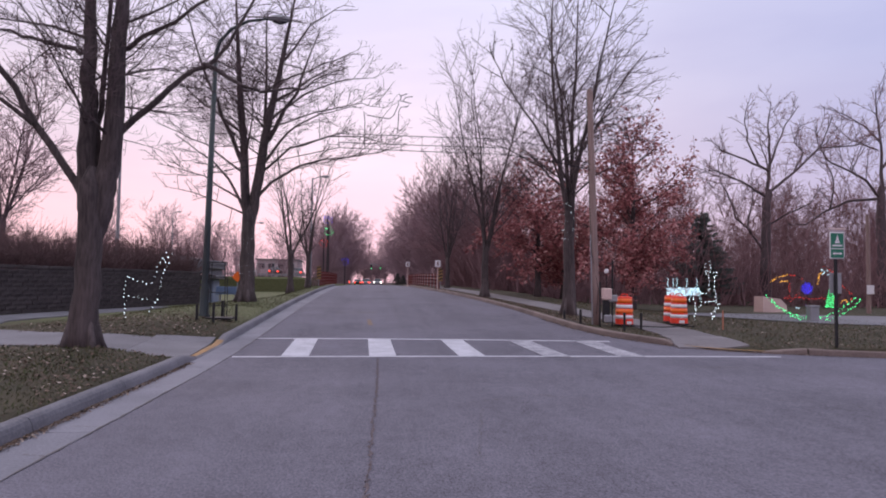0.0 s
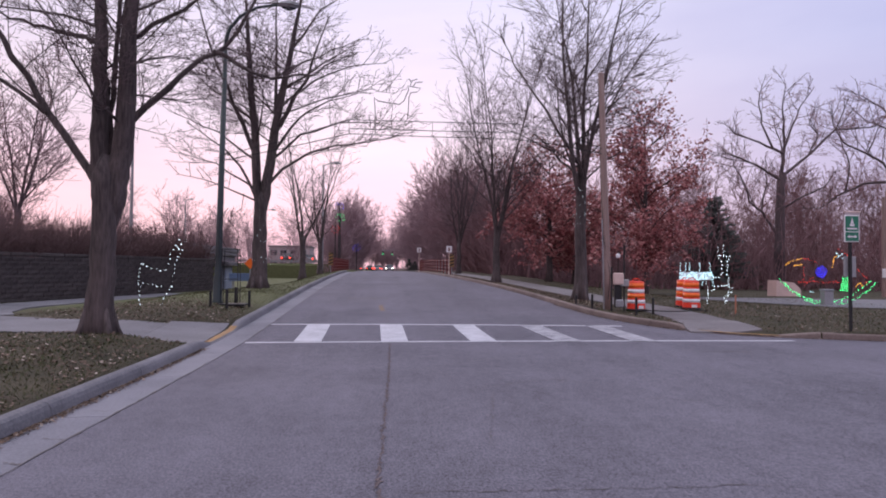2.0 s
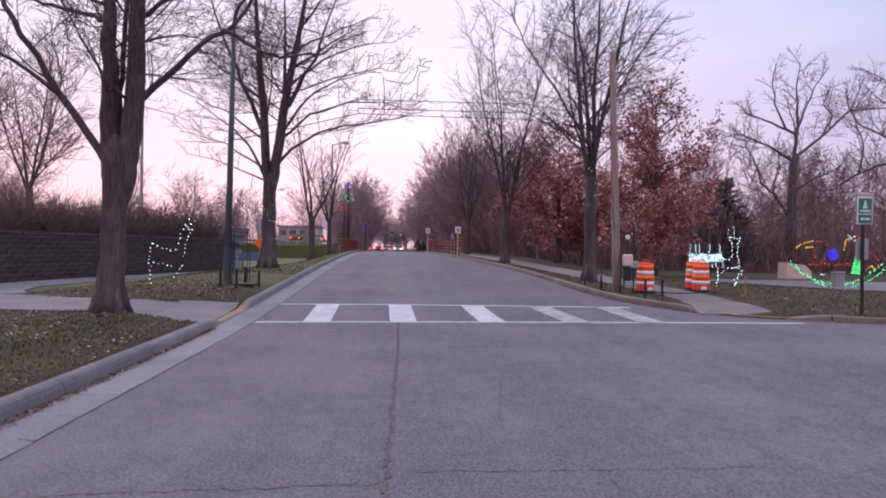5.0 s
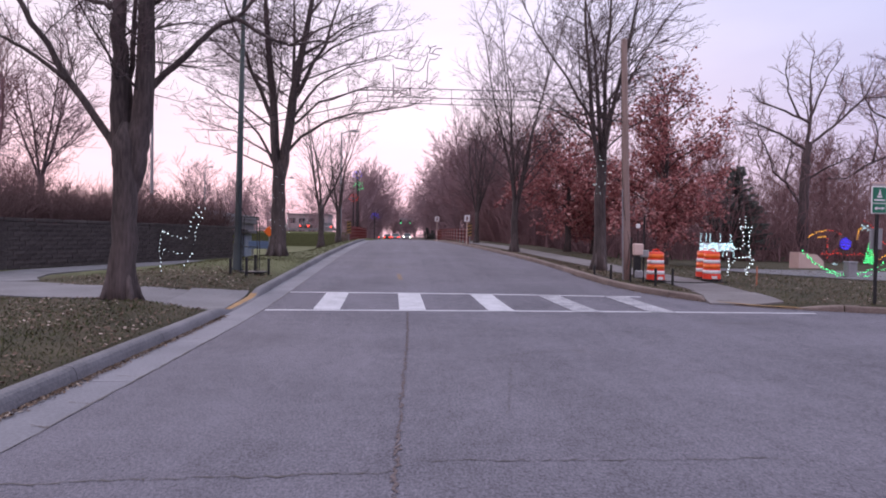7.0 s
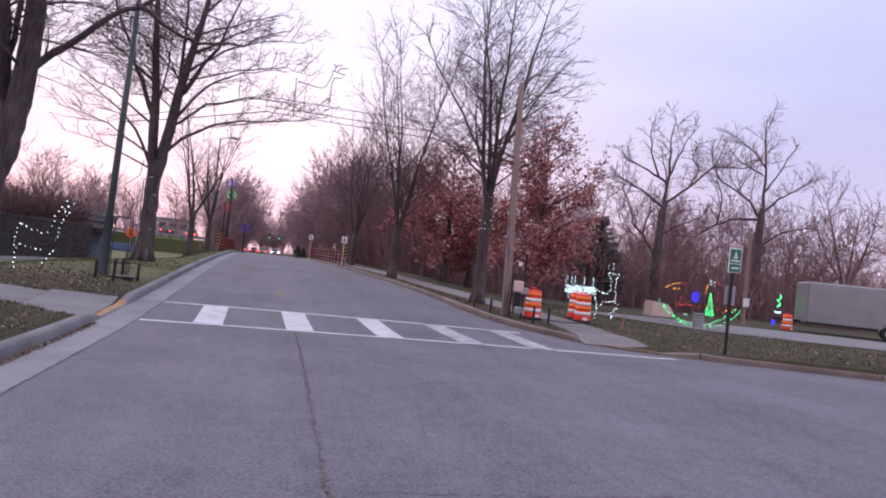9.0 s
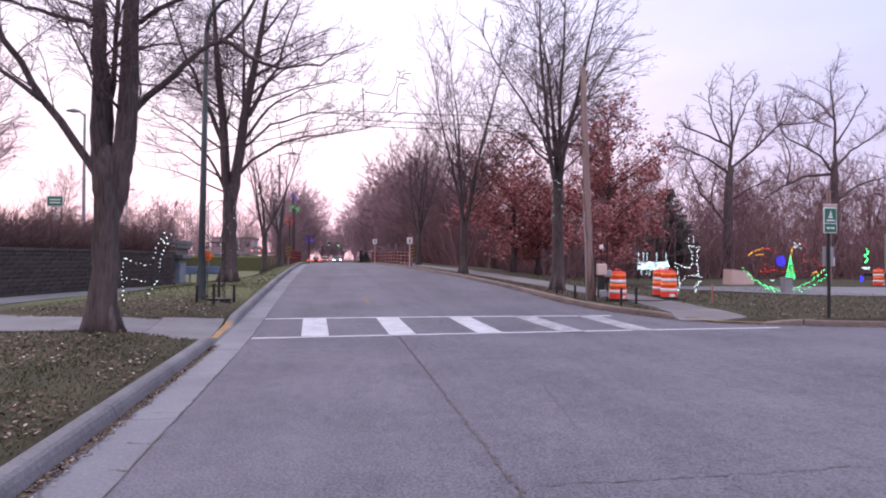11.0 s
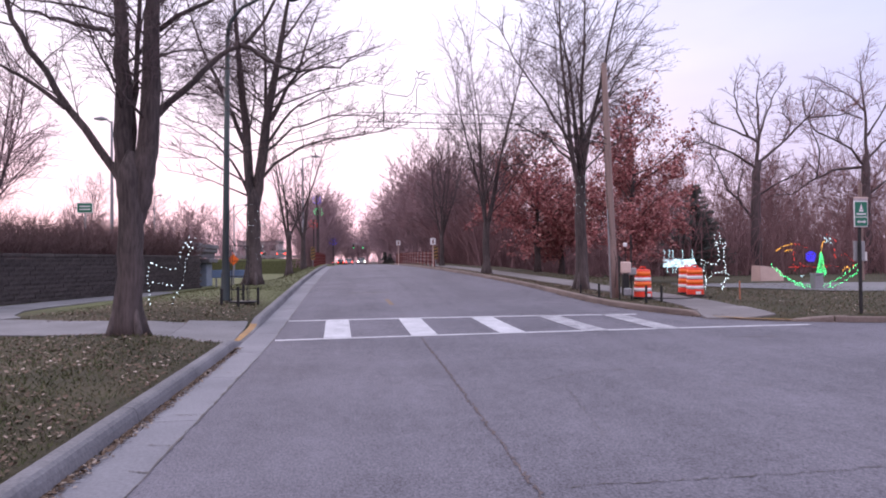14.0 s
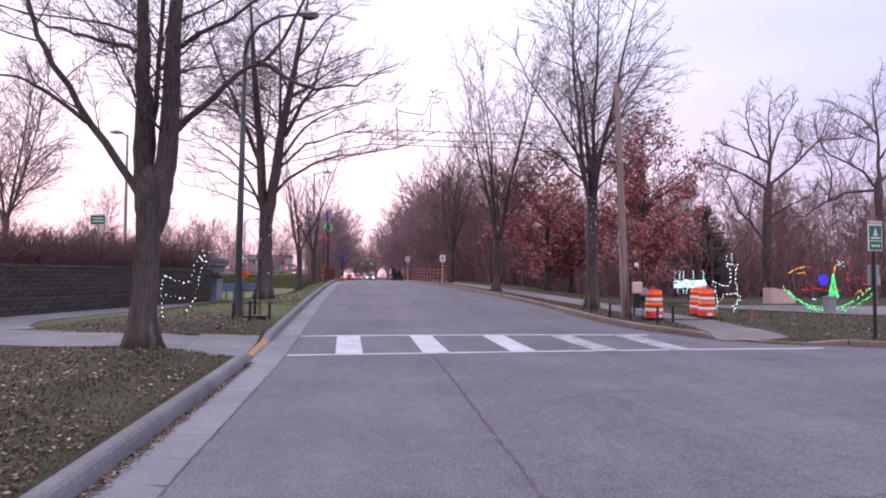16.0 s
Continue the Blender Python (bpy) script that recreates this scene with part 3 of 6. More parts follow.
def bare_tree(name, seed, height, trunk_h, r_base, stems, spread, spec, label, at, limbs=(), flare=1.35, mats=(None, None), group="", lean=(0, 0)):
    """Trunk to the fork, then upright stems that reach the top, then branches and twigs. limbs: extra limbs as (points, first radius, last radius)."""
    rng = random.Random(seed)
    wood, twig = Shape(), Shape()
    n = 8
    pts = [Vector((lean[0] * i / n + 0.02 * rng.gauss(0, 1), lean[1] * i / n + 0.02 * rng.gauss(0, 1), trunk_h * i / n - (0.15 if i == 0 else 0))) for i in range(n + 1)]
    rad = [r_base * (flare if i == 0 else (1 + (flare - 1) * 0.35 if i == 1 else 1)) * (1 - 0.22 * i / n) for i in range(n + 1)]
    if not stems:
        pts.append(pts[-1] + Vector((0.03, 0, 0.35)))
        rad.append(r_base * 0.3)
    wood.tube(pts, rad, 14)
    if flare > 1.2:
        for k in range(5):
            t = 2 * math.pi * (k + rng.random() * 0.6) / 5
            c = Vector((math.cos(t), math.sin(t), 0))
            wood.tube([c * r_base * 1.75 + Vector((0, 0, -0.12)), c * r_base * 1.2 + Vector((0, 0, 0.08)), c * r_base * 0.75 + Vector((0, 0, 0.55))], [r_base * 0.16, r_base * 0.30, r_base * 0.18], 7)
    top = pts[-1]
    for k in range(stems):
        t = 2 * math.pi * (k + rng.random() * 0.5) / max(1, stems)
        tilt = radians(spread * rng.uniform(0.5, 1.2)) if stems > 1 else radians(3)
        way = Vector((math.cos(t) * math.sin(tilt), math.sin(t) * math.sin(tilt), math.cos(tilt)))
        length = (height - trunk_h) * rng.uniform(0.8, 1.0)
        p0 = top + Vector((math.cos(t), math.sin(t), 0)) * r_base * 0.35 + Vector((0, 0, -rng.uniform(0.1, 0.5)))
        q = limb_path(rng, p0, way, length, 9, 0.055, 0.035)
        r0 = r_base * (0.78 / max(1, stems) ** 0.38)
        rr = [max(0.01, r0 * (1 - 0.92 * (j / 9) ** 0.8)) for j in range(10)]
        wood.tube(q, rr, 9, cap=False)
        sprout(rng, wood, twig, q, rr, 0, spec)
    for line, ra, rb in limbs:
        q = [Vector(p) for p in line]
        fine = []
        for i in range(len(q) - 1):
            for k in range(3):
                fine.append(q[i].lerp(q[i + 1], k / 3) + Vector((rng.gauss(0, 0.022), rng.gauss(0, 0.05), rng.gauss(0, 0.02))) * (0.5 if ra > 0.15 else 1) * (1 if i + k else 0))
        fine.append(q[-1])
        m = len(fine) - 1
        rr = [ra + (rb - ra) * (j / m) ** (2.0 if ra > 0.15 else 0.8) for j in range(m + 1)]
        if ra > 0.15:
            for j, f in enumerate((0.62, 0.76, 0.88, 0.96)):
                rr[j] *= f
        wood.tube(fine, rr, 10, cap=False)
        sprout(rng, wood, twig, fine, rr, 0, [(spec[0][0], 0.36, spec[0][2] + 9, spec[0][3], spec[0][4], 0.42 if ra > 0.15 else 0.34), *spec[1:]])
    ob = thing(name, at, label, "tree", group)
    part("trunk", wood, mats[0] or M_BARK, ob, smooth=True)
    part("crown", twig, mats[1] or M_TWIG, ob, "bare fine twigs")
    return ob


STREET = [(3.2, 0.42, 54, 0.03, 0.012, 0.10), (4.2, 0.58, 50, 0.0, 0.0076, 0.08), (4.6, 0.66, 46, 0.0, 0.0064, 0.08), (4.6, 0.74, 42, 0.0, 0.0054, 0.10)]
MAPLE = [(2.6, 0.40, 50, 0.04, 0.011, 0.10), (4.2, 0.56, 48, 0.0, 0.0066, 0.08), (4.8, 0.64, 46, 0.0, 0.0054, 0.08), (5.0, 0.72, 42, 0.0, 0.0046, 0.10)]
STREET_R = [(2.5, 0.38, 44, 0.06, 0.014, 0.08), (3.1, 0.52, 44, 0.03, 0.009, 0.10), (3.8, 0.62, 44, 0.0, 0.0064, 0.08), (4.0, 0.64, 40, 0.0, 0.0052, 0.10)]
STREET_R2 = [(2.2, 0.34, 40, 0.07, 0.014, 0.06), (2.5, 0.52, 42, 0.03, 0.009, 0.08), (2.9, 0.64, 40, 0.01, 0.007, 0.08)]
FAR = [(1.8, 0.42, 42, 0.05, 0.025, 0.04), (2.4, 0.52, 42, 0.03, 0.017, 0.08), (3.0, 0.62, 42, 0.02, 0.013, 0.1)]


def on_land(x, y, turn=0, up=0.0):
    return pose(x, y, land_z(x, y) + up, 0, 0, turn)


# the big maple by the path: a trunk that forks at three metres, with long low limbs
TX, TY = -4.90, 12.62
tz = land_z(TX, TY)


def tl(*pts):
    """Limb points drawn at 1 : 1.045 about the height of the eye."""
    return [(x * 1.045 - TX, dy, 1.45 + (z - 1.45) * 1.045 - tz) for x, dy, z in pts]


bare_tree("maple_tree", 3, 10.5, 2.75, 0.232, 0, 10, MAPLE, "large bare maple with a forked trunk beside the path", pose(TX, TY, tz), flare=1.35, lean=(0.09, -0.1), limbs=[
    (tl((-4.66, 0, 2.25), (-4.70, 0, 2.6), (-4.73, 0, 2.95), (-4.75, 0, 3.86), (-4.79, 0.05, 4.76), (-4.83, 0.1, 5.67), (-4.95, 0.3, 7.6), (-5.2, 0.4, 9.8)), 0.178, 0.03),
    (tl((-4.58, 0, 2.1), (-4.52, 0, 2.5), (-4.43, 0, 2.95), (-4.36, 0, 3.45), (-4.31, -0.05, 4.6), (-4.27, -0.1, 5.69), (-4.0, -0.2, 7.8), (-3.7, -0.3, 10.2)), 0.212, 0.03),
    (tl((-4.66, 0.1, 2.8), (-4.62, 0.12, 4.05), (-4.58, 0.15, 4.8), (-4.55, 0.2, 5.9), (-4.5, 0.6, 8.0)), 0.062, 0.03),
    (tl((-4.70, 0, 2.72), (-4.90, 0, 3.02), (-5.58, 0, 3.95), (-6.12, -0.1, 4.89), (-6.41, -0.2, 5.52), (-6.9, -0.4, 7.2)), 0.086, 0.03),
    (tl((-5.62, 0, 3.98), (-6.21, -0.2, 4.46), (-6.55, -0.4, 4.61), (-7.4, -0.5, 4.6)), 0.045, 0.012),
    (tl((-4.38, 0, 3.65), (-4.22, 0, 3.90), (-3.68, 0.1, 4.48), (-3.25, 0.2, 4.94), (-2.76, 0.2, 5.28), (-2.48, 0.2, 5.70), (-2.0, 0.3, 6.8)), 0.076, 0.022),
    (tl((-2.95, 0.2, 5.16), (-2.33, 0.3, 4.87), (-1.97, 0.4, 4.74), (-1.3, 0.4, 4.92), (-0.66, 0.4, 5.25)), 0.046, 0.009),
    (tl((-4.32, 0, 5.2), (-4.14, 0, 5.35), (-3.37, -0.3, 5.70), (-2.2, -0.4, 6.5)), 0.06, 0.02),
    (tl((-4.80, 0, 5.15), (-4.97, 0, 5.26), (-5.81, 0.2, 5.48), (-6.34, 0.3, 5.65), (-7.2, 0.4, 6.0)), 0.05, 0.012)])

street_l = bare_tree("street_tree", 21, 11.4, 3.0, 0.27, 0, 13, STREET, "bare street tree wound with fairy lights on grass verge", on_land(-4.88, 27.6), limbs=[
    ([(-0.08, 0, 2.6), (-0.12, 0, 3.6), (-0.25, 0, 5.5), (-0.5, 0.1, 8.0), (-0.7, 0.1, 11.0)], 0.17, 0.02),
    ([(0.10, 0, 2.6), (0.20, 0, 3.6), (0.45, 0, 5.5), (0.9, 0.1, 8.0), (1.4, 0.2, 11.2)], 0.19, 0.02),
    ([(0.3, 0, 4.2), (0.4, 0.5, 6.0), (0.3, 1.0, 8.0), (0.2, 1.4, 10.5)], 0.11, 0.02),
    ([(-0.2, 0, 4.6), (-0.8, -0.4, 6.2), (-1.6, -0.6, 8.0), (-2.2, -0.6, 10.0)], 0.09, 0.015),
    ([(0.6, 0, 5.6), (1.5, -0.3, 7.2), (2.3, -0.4, 9.4)], 0.09, 0.015),
    ([(0.22, 0, 3.5), (0.7, 0, 4.1), (1.6, -0.2, 4.65), (2.6, -0.3, 4.95), (3.7, -0.4, 5.05), (4.7, -0.4, 5.3)], 0.065, 0.009), ([(0.3, 0, 4.4), (1.3, 0.4, 5.4), (2.6, 0.5, 5.9), (3.9, 0.5, 5.9), (4.8, 0.5, 5.7)], 0.05, 0.008), ([(0.55, 0, 6.2), (1.7, 0.5, 7.4), (3.0, 0.7, 8.0), (4.3, 0.8, 8.2)], 0.05, 0.008), ([(1.0, 0.1, 8.4), (2.0, -0.4, 9.6), (3.2, -0.6, 10.3)], 0.045, 0.008), ([(0.35, 0, 4.6), (1.2, 0.1, 5.9), (2.3, 0.2, 6.6), (3.6, 0.3, 7.0)], 0.06, 0.008),
    ([(-0.15, 0, 3.1), (-0.7, 0, 4.2), (-1.5, 0.2, 5.0), (-2.6, 0.3, 5.7)], 0.06, 0.01), ([(-0.15, 0, 3.0), (-1.3, -0.3, 3.5), (-2.7, -0.5, 3.8)], 0.035, 0.007),
    ([(0.9, 0, 7.6), (2.4, 0.2, 8.4), (3.6, 0.2, 9.0)], 0.04, 0.006), ([(0.5, 0, 6.0), (2.2, -0.2, 6.6), (3.8, -0.3, 6.9), (4.6, -0.3, 6.8)], 0.035, 0.005),
    ([(-0.2, 0, 4.4), (-1.6, 0.2, 5.4), (-3.0, 0.3, 6.0)], 0.045, 0.008), ([(-0.15, 0, 3.4), (-1.6, 0.3, 4.3), (-3.2, 0.4, 4.7)], 0.04, 0.008), ([(-0.3, 0, 5.8), (-1.4, 0.3, 6.6), (-2.6, 0.4, 7.6)], 0.05, 0.01), ([(0.8, 0, 7.0), (2.0, 0.3, 7.9), (3.1, 0.4, 8.7)], 0.05, 0.01)], group="street trees")
street_l.scale = (1.15, 1.15, 1.15)
street_r = bare_tree("street_tree", 8, 12.8, 3.8, 0.215, 4, 11, STREET_R, "tall bare street tree with upright stems on the verge", on_land(6.66, 22.7), group="street trees", limbs=[
    ([(-0.1, 0, 4.2), (-1.0, 0, 5.0), (-2.2, 0.1, 5.6), (-3.0, 0.1, 5.8)], 0.045, 0.008), ([(0.1, 0, 5.0), (1.1, 0.1, 6.8), (2.2, 0.2, 8.6)], 0.06, 0.01), ([(-0.1, 0, 4.6), (-1.3, -0.2, 6.4), (-2.4, -0.3, 7.8), (-2.9, -0.3, 9.0)], 0.055, 0.01),
    ([(0.05, 0, 3.9), (0.9, 0, 4.8), (1.9, 0.2, 5.3)], 0.04, 0.008)])
street_r2 = bare_tree("street_tree", 12, 13.2, 2.6, 0.20, 5, 12, STREET_R2, "slender bare street tree on the verge", on_land(5.75, 34.3), group="street trees")
copy_thing(street_r2, on_land(5.5, 49.0, 70)).scale = (0.86, 0.86, 0.86)
street_l3 = bare_tree("street_tree", 17, 9.2, 2.4, 0.17, 4, 22, STREET_R2, "small bare street tree on the verge", on_land(-4.5, 38.8), group="street trees")
copy_thing(street_l3, on_land(-4.2, 46.0, 130))


# ---- retaining wall, hedge and embankment ----
WALL_A, WALL_B = (-13.6, 14.5), (-8.4, 35.0)
wdx, wdy = WALL_B[0] - WALL_A[0], WALL_B[1] - WALL_A[1]
wlen = math.hypot(wdx, wdy)
w_at = Matrix.Translation((WALL_A[0], WALL_A[1], 0)) @ Matrix.Rotation(math.atan2(wdy, wdx), 4, "Z")
ret_wall = thing("wall_retaining", w_at, "dark split-faced block retaining wall below a hedge", "wall", kind="structure")
part("core", Shape().box(0, 0.06, -0.6, wlen, 0.5, 1.72), M_WALLJ, ret_wall)
for k in range(18):
    part("coping", Shape().box(k * wlen / 18 + 0.01, -0.05, 1.72, (k + 1) * wlen / 18 - 0.01, 0.55, 1.84, 0.02), M_WALL, ret_wall)
# embankment behind the wall, up to the highway
emb = Shape()
for i in range(26):
    for k, (o, z) in enumerate(((0.5, 1.66), (1.5, 1.9), (3.5, 2.3), (7, 2.45), (40, 2.5), (46, 0.2))):
        emb.v.append((i * wlen / 25, o, z + 0.05 * noise.noise((i * 0.8, o, 3))))
emb.f = [(i * 6 + k, i * 6 + k + 1, i * 6 + 7 + k, i * 6 + 6 + k) for i in range(25) for k in range(5)]
for e in (0, 25):
    k = len(emb.v)
    emb.v += [(e * wlen / 25, 0.5, -0.6), (e * wlen / 25, 46, -0.6)]
    ring = [e * 6 + q for q in range(6)] + [k + 1, k]
    emb.f.append(tuple(ring if e else reversed(ring)))
emb_ob = solo("embankment", emb, M_GROUND, w_at, "brown grassy embankment behind the retaining wall", "embankment", kind="structure", smooth=True)


# ---- lamp, pole, drums, signs ----
def street_lamp(at):
    ob = thing("street_lamp", at, "dark green steel street lamp with a curved arm", "street lamp")
    part("base_plate", Shape().box(-0.34, -0.34, -0.12, 0.34, 0.34, 0.05, 0.02), M_CONC, ob, "pale concrete footing")
    part("pole", Shape().lathe([(0.15, 0.04), (0.15, 0.10), (0.118, 0.14), (0.112, 0.75), (0.092, 0.80), (0.088, 1.2), (0.056, 6.8)], 16), M_GREENPOLE, ob, smooth=True)
    part("arm", Shape().tube([(0, 0, 6.7), (0.02, 0, 6.98), (0.10, 0, 7.22), (0.36, 0, 7.55), (0.78, 0, 7.80), (1.22, 0, 7.89), (1.45, 0, 7.90)], [0.056, 0.052, 0.048, 0.043, 0.038, 0.034, 0.032], 10), M_GREENPOLE, ob, smooth=True)
    head = part("lamp_head", Shape().tube([(1.30, 0, 7.90), (1.40, 0, 7.92), (1.58, 0, 7.93), (1.78, 0, 7.91), (1.86, 0, 7.89)], [0.04, 0.08, 0.105, 0.09, 0.03], 12), M_GREY, ob, "grey cobra head lamp", smooth=True)
    part("lens", Shape().tube([(1.42, 0, 7.86), (1.60, 0, 7.825), (1.76, 0, 7.85)], [0.04, 0.07, 0.04], 10), M_PANE, head)
    return ob


street_lamp(on_land(-4.45, 19.1, 0, -0.09) @ Matrix.Rotation(radians(0.7), 4, "Y")).scale = (1.05, 1.05, 1.05)

pole = thing("utility_pole", pose(6.48, 19.4, land_z(6.48, 19.4), 0, -1.9, 0), "weathered timber pole with cable and conduit", "utility pole")
part("pole", Shape().lathe([(0.125, -0.3), (0.118, 1.0), (0.085, 6.85), (0.06, 6.89)], 14), M_WOOD, pole, smooth=True)
part("conduit", Shape().tube([(-0.125, -0.06, 0), (-0.118, -0.06, 1.5), (-0.11, -0.05, 2.6)], 0.022, 8), M_GREY, pole, "grey conduit")
part("cable", Shape().tube([(-0.02, -0.12, 0.3), (0.06, -0.12, 1.0), (-0.1, -0.08, 2.1), (-0.10, 0.0, 4.0), (-0.09, 0, 6.6)], 0.009, 6), M_BLACK, pole, "black cable")


def drum(at):
    ob = thing("traffic_drum", at, "orange traffic drum with white bands on a black rubber base", "traffic drum", "traffic drums")
    part("base", Shape().lathe([(0.31, 0.0), (0.31, 0.025), (0.28, 0.045), (0.26, 0.055)], 20), M_RUBBER, ob, "black rubber ring")
    zs = [0.05, 0.20, 0.36, 0.52, 0.68, 0.84]
    part("body", Shape().lathe([(0.265, 0.05), (0.264, 0.20), (0.256, 0.205), (0.255, 0.36), (0.248, 0.365), (0.247, 0.52), (0.240, 0.525), (0.239, 0.68), (0.232, 0.685), (0.231, 0.84), (0.215, 0.885), (0.14, 0.90)], 28), M_ORANGE, ob, smooth=False)
    for z, r, mt, lb in ((0.215, 0.2595, M_WHITE, "white reflective band"), (0.375, 0.2515, M_RED_BAND, "orange reflective band"), (0.535, 0.2435, M_WHITE, "white reflective band"), (0.70, 0.2355, M_RED_BAND, "orange reflective band")):
        part("band", Shape().lathe([(r, z), (r - 0.003, z + (0.112 if mt is M_WHITE else 0.13))], 28), mt, ob, lb, smooth=True)
    part("label_patch", Shape().box(-0.07, -0.268, 0.06, 0.09, -0.25, 0.15), M_WHITE, ob, "white stencil patch")
    part("handle", Shape().tube([(-0.10, 0, 0.88), (-0.10, 0, 0.95), (-0.05, 0, 0.97), (0.05, 0, 0.97), (0.10, 0, 0.95), (0.10, 0, 0.88)], 0.016, 8), M_ORANGE, ob)
    return ob


d0 = drum(on_land(7.15, 18.95, 10, 0.02))
d0.scale = (0.94, 0.94, 0.92)
for at in (on_land(8.96, 19.35, -8, 0.02), on_land(9.12, 20.15, 40, 0.02)):
    copy_thing(d0, at).scale = (0.94, 0.94, 0.92)


# ---- paths ----
def path_slabs(parent, line, width, step, lift=0.022, thick=0.09, mat=None):
    """Concrete slabs with joints along a plan line, each draped on the land."""
    mat = mat or M_SLAB
    pts = [Vector(p) for p in line]
    lens = [0]
    for i in range(len(pts) - 1):
        lens.append(lens[-1] + (pts[i + 1] - pts[i]).length)

    def at(s):
        i = 0
        while i < len(lens) - 2 and s > lens[i + 1]:
            i += 1
        f = (s - lens[i]) / (lens[i + 1] - lens[i])
        p = pts[i].lerp(pts[i + 1], f)
        a, b = pts[max(0, i - 1)], pts[min(len(pts) - 1, i + 2)]
        d0 = (pts[i + 1] - a).normalized()
        d1 = (b - pts[i]).normalized()
        return p, d0.lerp(d1, f).normalized()

    n = int(lens[-1] / step)
    for k in range(n):
        s = Shape()
        for j in range(5):
            p, d = at(lens[-1] * (k + 0.004 + 0.992 * j / 4) / n)
            w = width(lens[-1] * k / n) if callable(width) else width
            for q in range(7):
                o = w * (q / 6 - 0.5)
                x, y = p.x - d.y * o, p.y + d.x * o
                s.v.append((x, y, land_z(x, y) + lift))
        s.v += [(x, y, z - thick) for x, y, z in s.v[:35]]
        for j in range(4):
            s.f += [(j * 7 + q + 1, j * 7 + q, j * 7 + 7 + q, j * 7 + 8 + q) for q in range(6)]
        rim = [0, 1, 2, 3, 4, 5, 6, 13, 20, 27, 34, 33, 32, 31, 30, 29, 28, 21, 14, 7]
        for a, b in zip(rim, rim[1:] + rim[:1]):
            s.f.append((a, b, b + 35, a + 35))
        part("slab", s, mat, parent)


left_path = thing("pavement_left", Matrix(), "pale concrete footpath curving to the wall", "footpath", kind="structure")
path_slabs(left_path, [(-3.32, 14.3), (-4.0, 14.27), (-4.9, 14.15), (-6.0, 14.2), (-7.5, 14.6), (-9.0, 15.3), (-10.6, 15.9), (-12.6, 16.3)], lambda s: 2.4 + 0.6 * max(0, 1 - s / 1.8), 1.2)
path_slabs(left_path, [(-9.2, 16.4), (-9.9, 17.6), (-10.35, 19.2), (-10.3, 21.5), (-9.85, 24.0), (-9.1, 27.0), (-8.3, 30.0)], 1.7, 1.5, 0.030)
right_path = thing("pavement_right", Matrix(), "pale concrete pavement from the ramp along the road", "pavement", kind="structure")
path_slabs(right_path, [(7.68, 14.92), (7.82, 15.7), (7.92, 16.9), (7.98, 18.3), (7.92, 20.0), (7.65, 22.0), (7.4, 24.0), (7.1, 27.0), (6.75, 31.0), (6.35, 37.0), (5.65, 46.0), (5.05, 56.0)], lambda s: 1.3 + 0.25 * max(0, 1 - s / 2.0), 1.5, mat=M_SLAB_PINK)
# yellow painted ramp edges
yl = thing("ramp_paint_left", Matrix(), "worn yellow paint on the dropped kerb", "paint", kind="structure")
s = Shape()
for i in range(12):
    y = 13.0 + 2.6 * i / 11
    s.v += [(left_x(y) - 0.57, y, road_z(y) + lh(y) + 0.004), (left_x(y) - 0.72, y, road_z(y) + lh(y) + 0.006)]
s.f = [(2 * i, 2 * i + 1, 2 * i + 3, 2 * i + 2) for i in range(11)]
part("strip", s, M_YELLOW, yl)
yr = thing("ramp_paint_right", Matrix(), "worn yellow paint on the dropped kerb", "paint", kind="structure")
s = Shape()
for i in range(14):
    y = 14.22 + 1.3 * i / 13
    tx = (right_x(y + 0.05) - right_x(y - 0.05)) / 0.1
    nx, ny = 1 / math.hypot(1, tx), -tx / math.hypot(1, tx)
    s.v += [(right_x(y) + nx * o, y + ny * o, road_z(y) + 0.046) for o in (0.0, 0.15)]
s.f = [(2 * i, 2 * i + 1, 2 * i + 3, 2 * i + 2) for i in range(13)]
part("strip", s, M_YELLOW, yr)

# the drive across the grass
drive = Shape()
near = [(12.6, 27.0), (13.6, 24.6), (15.2, 21.6), (18.0, 20.2), (22, 18.8), (30, 15.5), (45, 9), (70, 0)]
far = [(13.0, 29.0), (15.5, 28.8), (18.5, 28.4), (21.5, 27.8), (26, 26.2), (34, 22.5), (49, 16), (74, 7)]
for a, b in zip(near, far):
    for k in range(5):
        x, y = a[0] + (b[0] - a[0]) * k / 4, a[1] + (b[1] - a[1]) * k / 4
        drive.v.append((x, y, land_z(x, y) + 0.03))
drive.f = [(i * 5 + k, i * 5 + 5 + k, i * 5 + 6 + k, i * 5 + 1 + k) for i in range(len(near) - 1) for k in range(4)]
solo("drive", drive, M_ASPHALT_OLD, Matrix(), "grey asphalt park drive across the grass", "road", kind="structure", smooth=True)


